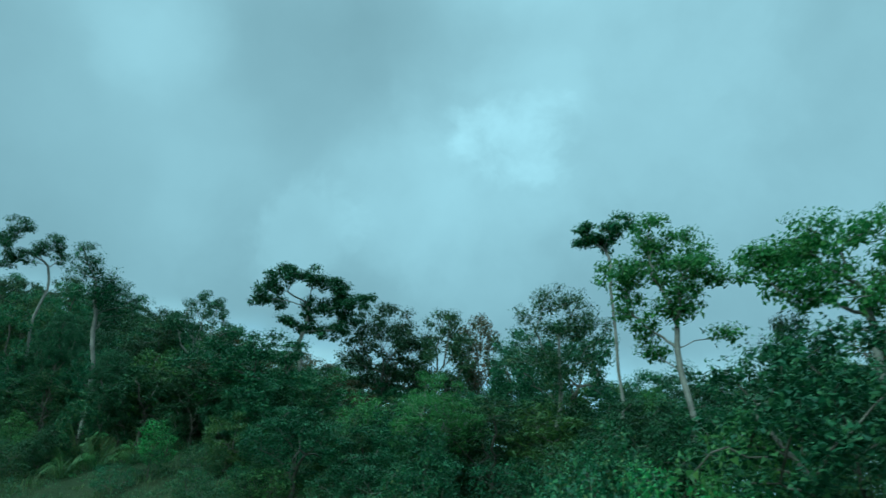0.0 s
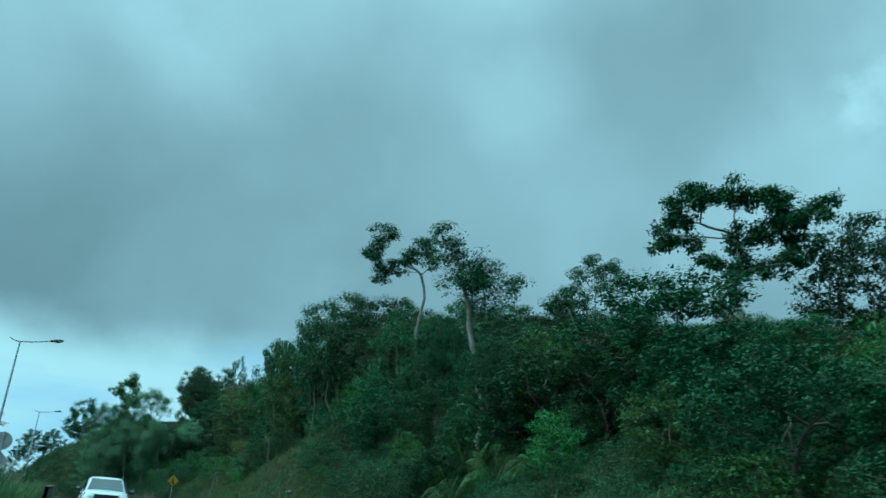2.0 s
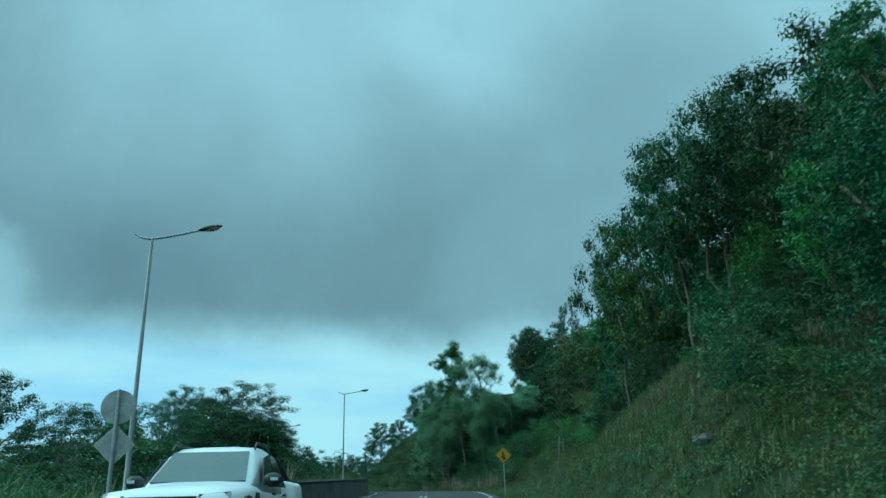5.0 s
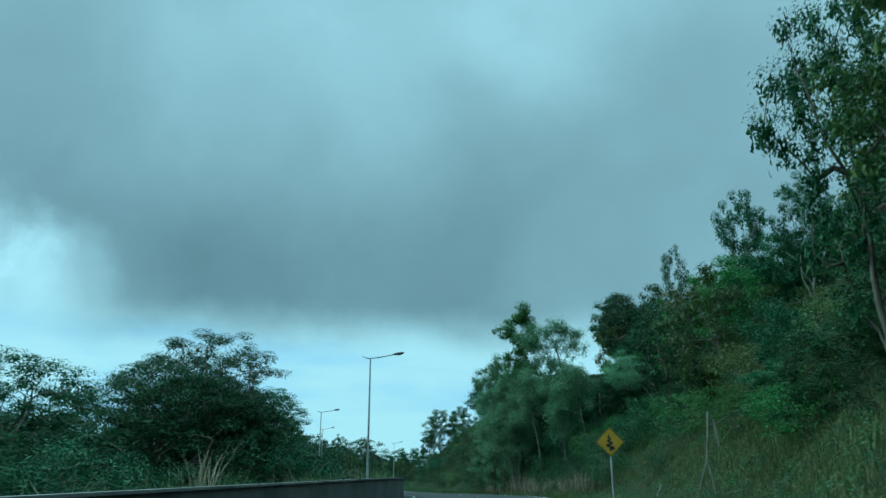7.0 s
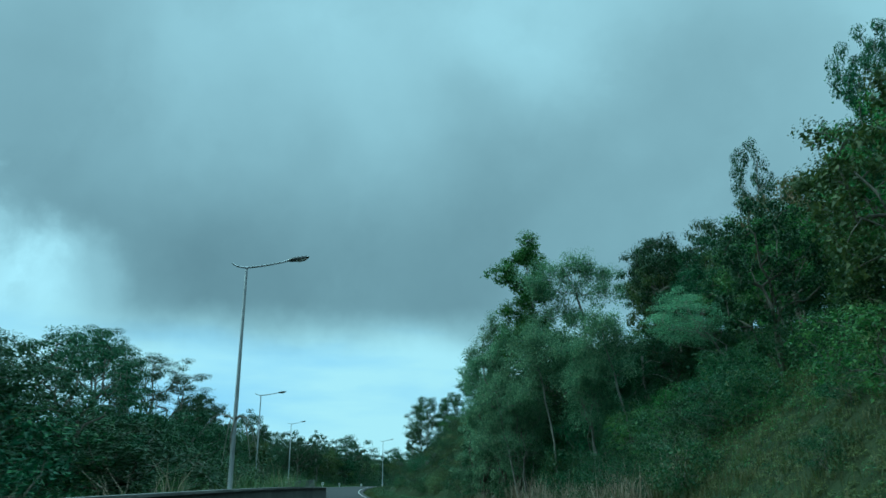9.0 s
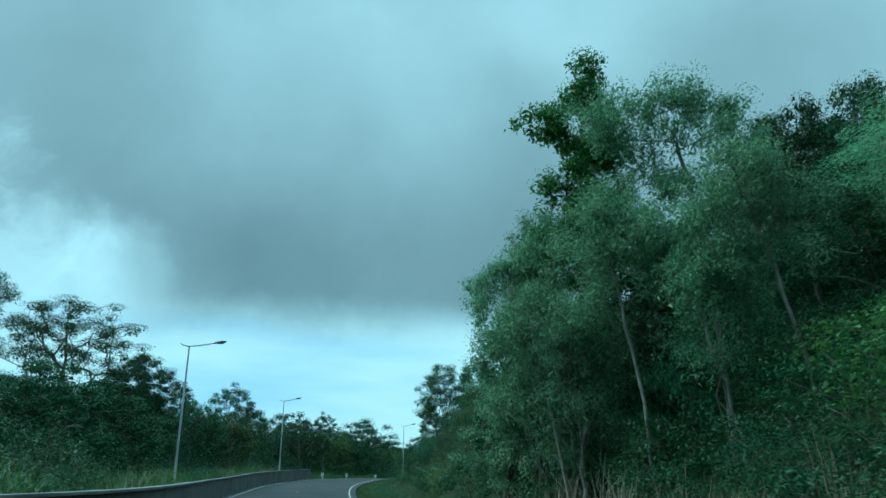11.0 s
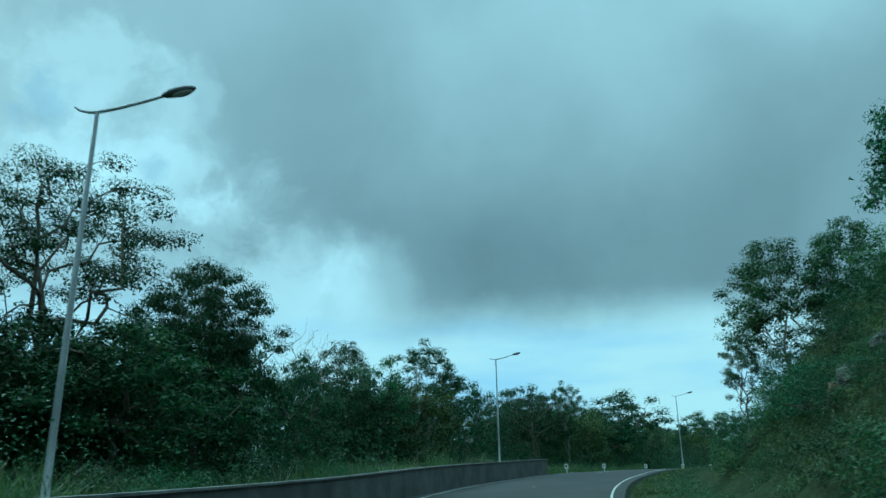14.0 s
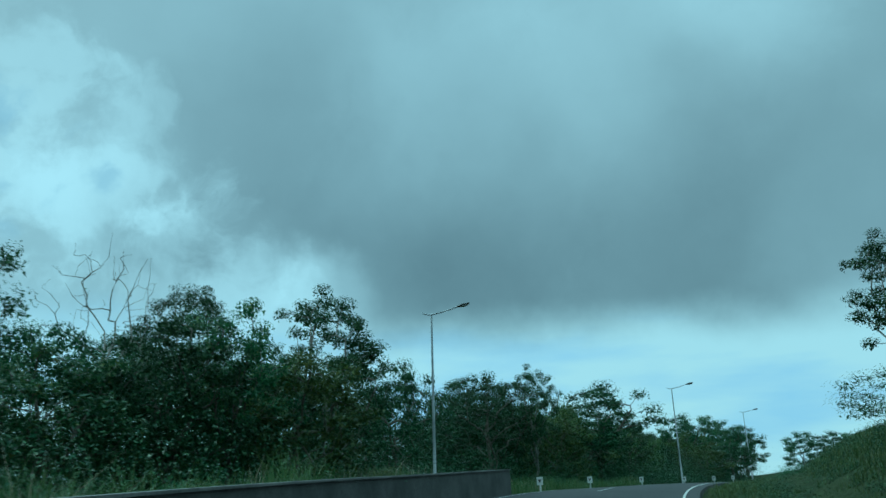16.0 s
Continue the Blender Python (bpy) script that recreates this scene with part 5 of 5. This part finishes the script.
def pickup_truck(place, turn):
    ob = thing("pickup_truck", "white double-cab pickup truck with tinted windows on the road", "pickup truck", place, turn)
    rings = [body_ring(*r) for r in ((2.66, .70, .52, .86), (2.6, .80, .46, .98), (2.35, .90, .44, 1.06), (1.8, .93, .46, 1.11), (1.15, .93, .46, 1.16), (0.6, .93, .45, 1.14), (-0.4, .93, .45, 1.14), (-0.98, .93, .45, 1.17))]
    body = part("body", loft(rings), WHITE_PAINT, ob)
    bed = part("cargo_bed", loft([body_ring(*r) for r in ((-1.0, .93, .47, 1.34, 0), (-1.9, .93, .47, 1.35, 0), (-2.58, .92, .50, 1.36, 0), (-2.66, .88, .54, 1.33, 0))]), WHITE_PAINT, ob)
    part("bed_cover", box(1.5, 1.62, 0.03, (-1.82, 0, 1.365)), BLACK_PLASTIC, bed, "black cover over the bed", bevel=0.008)
    part("tailgate_badge", box(0.16, 0.012, 0.07, (-2.35, -0.935, 1.22)), BLACK_PLASTIC, bed)

    def cab_ring(x, belt, top, wb, wt):
        half = [(x, wb, belt), (x, wt + (wb - wt) * 0.35, belt + (top - belt) * 0.62), (x, wt + 0.02, top - 0.06), (x, wt - 0.08, top), (x, wt * 0.4, top + 0.025)]
        return half + [(p[0], -p[1], p[2]) for p in half[::-1]]
    cab = part("cab", loft([cab_ring(*r) for r in ((1.2, 1.08, 1.15, .84, .80), (0.42, 1.08, 1.70, .88, .68), (0.1, 1.08, 1.79, .89, .68), (-0.35, 1.08, 1.80, .89, .68), (-0.8, 1.08, 1.75, .88, .67), (-1.1, 1.08, 1.22, .86, .80))]), WHITE_PAINT, ob)
    part("windscreen", slab([(1.12, 0.72, 1.205), (0.46, 0.60, 1.69), (0.46, -0.60, 1.69), (1.12, -0.72, 1.205)], 0.025), WINDSCREEN, cab, "tinted windscreen")
    for s in (1, -1):
        win = [(0.86, 0.905, 1.17), (0.40, 0.79, 1.60), (0.02, 0.77, 1.68), (-0.03, 0.905, 1.17)]
        win2 = [(-0.10, 0.905, 1.17), (-0.07, 0.77, 1.68), (-0.55, 0.765, 1.66), (-0.80, 0.83, 1.42), (-0.86, 0.905, 1.19)]
        for pts in (win, win2):
            pts = [(x, s * (y + 0.012), z) for x, y, z in pts]
            part("side_window", slab(pts if s < 0 else pts[::-1], 0.015), DARK_GLASS, cab, "dark tinted side window")
        v, f = tube_arrays([([(0.40, s * 0.66, 1.74), (0.28, s * 0.66, 1.85), (-0.5, s * 0.66, 1.86), (-0.68, s * 0.66, 1.78)], [0.018, 0.022, 0.022, 0.018])], 6)
        part("roof_rail", mesh_of("roof_rail", v, f, (BLACK_PLASTIC,), True), None, ob)
        v, f = tube_arrays([([(-0.86, s * 0.70, 1.70), (-1.15, s * 0.76, 1.55), (-1.45, s * 0.82, 1.36)], [0.05, 0.055, 0.05])], 8)
        part("sports_bar", mesh_of("sports_bar", v, f, (BLACK_PLASTIC,), True), None, ob, "black sports bar")
        bm = bmesh.new()
        bmesh.ops.create_uvsphere(bm, u_segments=12, v_segments=8, radius=0.5, matrix=Matrix.Translation((0.80, s * 1.06, 1.24)) @ Matrix.Diagonal((0.16, 0.30, 0.22, 1)))
        mirror = part("wing_mirror", bm, BLACK_PLASTIC, ob, "black wing mirror")
        part("turn_signal", box(0.02, 0.12, 0.05, (0.88, s * 1.10, 1.25)), CHROME, mirror, bevel=0.006)
        for x in (0.12, -0.72):
            part("door_handle", box(0.20, 0.03, 0.04, (x, s * 0.945, 1.06)), BLACK_PLASTIC, body, "black door handle", bevel=0.01)
        part("fender_vent", box(0.20, 0.02, 0.13, (1.22, s * 0.938, 0.98)), BLACK_PLASTIC, body, bevel=0.008)
        part("headlight", slab([(2.63, s * 0.48, 0.86), (2.63, s * 0.50, 0.98), (2.40, s * 0.86, 1.02), (2.42, s * 0.89, 0.88)][::s], 0.03), CHROME, body, "bright headlight")
        for x in (1.72, -1.62):
            turned = Matrix.Translation((x, s * 0.83, 0.39)) @ Matrix.Rotation(radians(90), 4, "X")
            wheel = part("wheel", disc(0.39, 0.24, turned, 28), RUBBER, ob, bevel=0.02)
            part("rim", disc(0.26, 0.25, turned, 20), CHROME, wheel, "alloy rim", bevel=0.01)
            part("wheel_arch", disc(0.49, 0.215, Matrix.Translation((x, s * 0.835, 0.50)) @ Matrix.Rotation(radians(90), 4, "X"), 28), BLACK_PLASTIC, body)
    part("grille", box(0.05, 0.95, 0.20, (2.65, 0, 0.86)), BLACK_PLASTIC, body, "black grille", bevel=0.01)
    part("bumper", box(0.14, 1.62, 0.26, (2.63, 0, 0.58)), WHITE_PAINT, body, bevel=0.05)
    v, f = tube_arrays([([(-0.5, 0.3, 1.81), (-0.6, 0.3, 2.15)], [0.006, 0.003])], 5)
    part("aerial", mesh_of("aerial", v, f, (BLACK_PLASTIC,)), None, ob)
    return ob


k = index_near(-34.5, 42.3)
heading = math.degrees(math.atan2(TANG[k, 1], TANG[k, 0]))
pickup_truck((-33.7, 37.0, float(lateral(-33.7, 37.0)[1][0]) + 0.05), heading + 180)


# ---- road signs ----
def post_of(x, y, top, parent, radius=0.04):
    z = float(ground_z(x, y)[0])
    v, f = tube_arrays([([(0, 0, z - top - 0.3), (0, 0, (z - top) / 2), (0, 0, 0.45)], [radius] * 3)], 8)
    part("post", mesh_of("post", v, f, (STEEL,), True), None, parent, "galvanised post")


def along(x, y):
    i = index_near(x, y)
    return math.degrees(math.atan2(TANG[i, 1], TANG[i, 0]))


def diamond(side):
    h = side / math.sqrt(2)
    return [(0, -h, 0), (0, 0, -h), (0, h, 0), (0, 0, h)]


def warning_sign(x, y, z, turn):
    """Faces along its own -x."""
    ob = thing("warning_sign", "yellow diamond winding-road warning sign on a steel post", "road sign", (x, y, z), turn)
    part("plate", slab([(0.0, p[1], p[2]) for p in diamond(0.76)], 0.006), SIGN_YELLOW, ob, "yellow sign plate")
    outer, inner = diamond(0.735), diamond(0.70)
    for k in range(4):
        a, b, c, d = outer[k], outer[(k + 1) % 4], inner[(k + 1) % 4], inner[k]
        part("border", slab([(-0.010, p[1], p[2]) for p in (a, b, c, d)], 0.003), SIGN_BLACK, ob, "thin black border")
    # winding arrow: two bends each way under an arrowhead
    bend = [(0.04, -0.28), (-0.14, -0.215), (0.15, -0.125), (-0.09, -0.04), (0.105, 0.045), (-0.03, 0.105), (0.06, 0.155)]
    for k, ((y0, z0), (y1, z1)) in enumerate(zip(bend, bend[1:])):
        n = Vector((z1 - z0, -(y1 - y0))).normalized() * (0.044 - 0.004 * k)
        x0 = -0.011 - 0.001 * (k % 2)
        part("arrow_bend", slab([(x0, y0 + n.x, z0 + n.y), (x0, y1 + n.x, z1 + n.y), (x0, y1 - n.x, z1 - n.y), (x0, y0 - n.x, z0 - n.y)], 0.003), SIGN_BLACK, ob)
    part("arrow_head", slab([(-0.015, 0.0, 0.13), (-0.015, 0.10, 0.14), (-0.015, 0.05, 0.29)], 0.003), SIGN_BLACK, ob)
    z0 = float(ground_z(x, y)[0])
    v, f = tube_arrays([([(0.05, 0, z0 - z - 0.3), (0.05, 0, 0.4)], [0.035, 0.035])], 8)
    part("post", mesh_of("post", v, f, (STEEL,), True), None, ob, "galvanised post")
    return ob


warning_sign(-60.6, 65.1, 7.1, along(-60.6, 65.1) + 6)


def sign_backs(x, y, z, turn):
    ob = thing("road_sign", "bare metal backs of two road signs on one post", "road sign", (x, y, z), turn)
    across = Matrix.Translation((0.06, 0, 0)) @ Matrix.Rotation(radians(90), 4, "Y")
    part("round_plate", disc(0.45, 0.012, across, 40), SIGN_BACK, ob, "round sign seen from behind")
    part("diamond_plate", slab([(0.06, p[1], p[2] - 0.98) for p in diamond(0.74)], 0.01), SIGN_BACK, ob, "diamond sign seen from behind")
    for zz in (0.2, -0.2, -0.8, -1.15):
        part("bracket", box(0.03, 0.22, 0.05, (0.04, 0, zz)), STEEL, ob, bevel=0.006)
    post_of(x, y, z, ob, 0.055)
    return ob


sign_backs(-42.6, 37.3, 6.2, along(-42.6, 37.3) + 8)


def marker(x, y, turn):
    ob = thing("road_marker", "small white roadside marker board with black mark", "road marker", (x, y, float(ground_z(x, y)[0])), turn, group="markers along the bend")
    part("post", box(0.08, 0.08, 0.95, (0, 0, 0.3)), SIGN_WHITE, ob, bevel=0.01)
    part("board", box(0.03, 0.34, 0.42, (-0.06, 0, 0.72)), SIGN_WHITE, ob, bevel=0.008)
    part("mark", slab([(-0.078, -0.10, 0.80), (-0.078, 0.10, 0.80), (-0.078, 0.0, 0.62)], 0.004), SIGN_BLACK, ob, "black mark")
    return ob


for x, y in ((-176.4, 104.4), (-186.4, 111.2), (-195.3, 119.1), (-203.6, 127.2), (-212.0, 135.0), (-221, 142.6)):
    marker(x, y, along(x, y))


# ---- broken trees and branches ----
def broken_branch(name, label, place, lines, bark=BARK_PALE):
    ob = thing(name, label, name.replace("_", " "), place)
    for k, (pts, rad) in enumerate(lines):
        v, f = tube_arrays([(pts, rad)], 7)
        part("stem" if k == 0 else "fork", mesh_of("stem", v, f, (bark,), True), None, ob)
    return ob


broken_branch("broken_trunk", "pale snapped trunk standing over forked legs", (-58.75, 68.35, 8.2),
              [([(0, 0, 0), (-0.06, -0.04, -0.6), (-0.12, -0.08, -1.2), (-0.2, -0.13, -1.8)], [0.05, 0.042, 0.036, 0.032]),
               ([(-0.2, -0.13, -1.8), (-0.42, -0.28, -2.5), (-0.62, -0.42, -3.3), (-0.75, -0.5, -3.9)], [0.03, 0.026, 0.023, 0.02]),
               ([(-0.2, -0.13, -1.8), (-0.1, -0.06, -2.3), (-0.04, -0.03, -3.1), (-0.05, -0.03, -3.9)], [0.026, 0.024, 0.02, 0.018]),
               ([(-0.04, -0.02, -0.5), (0.35, 0.25, -0.35), (0.9, 0.6, 0.0), (1.3, 0.9, 0.1)], [0.016, 0.014, 0.011, 0.006]),
               ([(0.1, 0.1, -0.3), (0.16, 0.14, -0.8), (0.2, 0.16, -1.3)], [0.04, 0.045, 0.03])])
broken_branch("broken_trunk", "snapped grey trunk with pale hanging dead branches", (-93.6, 93.6, 15.3),
              [([(0, 0, 0), (-0.03, -0.02, -0.9), (-0.06, -0.04, -1.7)], [0.085, 0.075, 0.06]),
               ([(-0.06, -0.04, -1.6), (-0.5, -0.4, -2.2), (-0.3, -0.25, -3.2), (-0.7, -0.55, -4.2)], [0.04, 0.034, 0.028, 0.018]),
               ([(-0.06, -0.04, -1.6), (0.12, 0.1, -2.5), (0.55, 0.45, -3.6), (0.95, 0.75, -4.6)], [0.042, 0.036, 0.03, 0.018]),
               ([(0.1, 0.08, -2.5), (0.0, 0.0, -3.3), (0.25, 0.2, -4.2)], [0.024, 0.02, 0.01]),
               ([(0, 0, -0.5), (0.5, 0.2, -0.3), (1.2, 0.5, -0.6)], [0.022, 0.018, 0.008]),
               ([(0, 0, -0.8), (-0.6, -0.3, -0.9), (-1.2, -0.7, -1.5)], [0.022, 0.018, 0.008]),
               ([(0, 0, -1.1), (0.7, 0.5, -1.2), (1.5, 0.9, -1.7)], [0.02, 0.016, 0.008])])


# ---- bare rock showing through the banks ----
ROCK = surface("weathered_rock", (0.045, 0.05, 0.042), (0.13, 0.125, 0.11), 1.8, 16, 0.9, bump=0.6, dist=0.03)
ROCK_RED = surface("reddish_rock", (0.16, 0.08, 0.055), (0.32, 0.18, 0.13), 2.2, 18, 0.9, bump=0.6, dist=0.03)


def rock(x, y, sx, sy, sz, turn, seed, mat=ROCK, label="weathered grey rock outcrop in the overgrown bank"):
    bm = bmesh.new()
    bmesh.ops.create_icosphere(bm, subdivisions=3, radius=0.5)
    for v in bm.verts:
        n = noise.noise(v.co * 2.3 + Vector((seed, 0, 0))) * 0.35 + noise.noise(v.co * 5 + Vector((0, seed, 0))) * 0.15
        v.co *= 1 + n
        v.co = Vector((round(v.co.x * 5) / 5 * 0.5 + v.co.x * 0.5, v.co.y, round(v.co.z * 4) / 4 * 0.5 + v.co.z * 0.5))
    bmesh.ops.scale(bm, vec=(sx, sy, sz), verts=bm.verts[:])
    me = bpy.data.meshes.new("rock")
    bm.to_mesh(me)
    bm.free()
    me.materials.append(mat)
    ob = new("rock", me)
    ob.matrix_basis = pose(x, y, float(ground_z(x, y)[0]) + 0.25 * sz, 0, 0, turn)
    tagged(ob, label, "rock")


rock(-31.5, 46.9, 0.7, 0.4, 0.25, 40, 1)
rock(-130.9, 98.4, 0.45, 0.35, 0.4, 20, 3, ROCK_RED, "reddish broken stone in the cut slope")
rock(-128.9, 97.6, 1.0, 0.6, 0.7, 30, 4)
rock(-127.0, 97.2, 0.8, 0.5, 0.55, 60, 5)
rock(-133.2, 99.0, 0.7, 0.5, 0.45, 80, 6)

# ---- overhead cable ----
cable = thing("overhead_cable", "thin dark overhead cable sagging between the trees", "cable")
A, B = Vector((-156.0, 74.0, 17.6)), Vector((-185.0, 92.0, 17.2))
line = [A.lerp(B, u) - Vector((0, 0, 1.6 * 4 * u * (1 - u))) for u in np.linspace(0, 1, 17)]
v, f = tube_arrays([(line, [0.03] * 17)], 5)
part("wire", mesh_of("wire", v, f, (BLACK_PLASTIC,)), None, cable)

# ---- dry vine on a lamp post ----
vine = thing("dry_vine", "dry brown vine hanging from the lamp post", "vine", (-84.2, 66.1, 9.0))
for lean, drop in (((-1.1, -0.9), -0.9), ((0.55, 0.45), -1.7), ((0.9, 0.7), -2.1), ((-0.3, -0.25), -1.9)):
    pts = [(lean[0] * u, lean[1] * u, 0.5 * math.sin(2.2 * u) + drop * u * u) for u in (0, 0.2, 0.4, 0.6, 0.8, 1.0)]
    v, f = tube_arrays([(pts, [0.03, 0.025, 0.02, 0.017, 0.014, 0.008])], 4)
    part("stem", mesh_of("stem", v, f, (BARK_PALE,), True), None, vine)
v, f = tube_arrays([([(0.09, 0, -4), (-0.02, 0.1, -2.6), (-0.1, 0, -1.4), (0, -0.1, -0.5), (0.08, 0, 0.1)], [0.03] * 5)], 4)
part("stem", mesh_of("stem", v, f, (BARK_PALE,), True), None, vine)

# ---- fallen branches at the foot of the bank ----
for x, y, turn, span in ((-92.2, 85.6, 40, 2.6), (-96.5, 87.4, 75, 2.2), (-66.5, 72.8, 120, 1.8)):
    z = float(ground_z(x, y)[0]) + 0.15
    a, b = math.cos(radians(turn)), math.sin(radians(turn))
    broken_branch("fallen_branch", "pale fallen dead branch lying on the grassy bank", (x, y, z),
                  [([(0, 0, 0), (a * span * 0.4, b * span * 0.4, 0.35), (a * span * 0.8, b * span * 0.8, 0.8), (a * span, b * span, 0.85)], [0.045, 0.038, 0.028, 0.015]),
                   ([(a * span * 0.4, b * span * 0.4, 0.35), (a * span * 0.6 + 0.3, b * span * 0.6 - 0.2, 0.95)], [0.025, 0.01])])
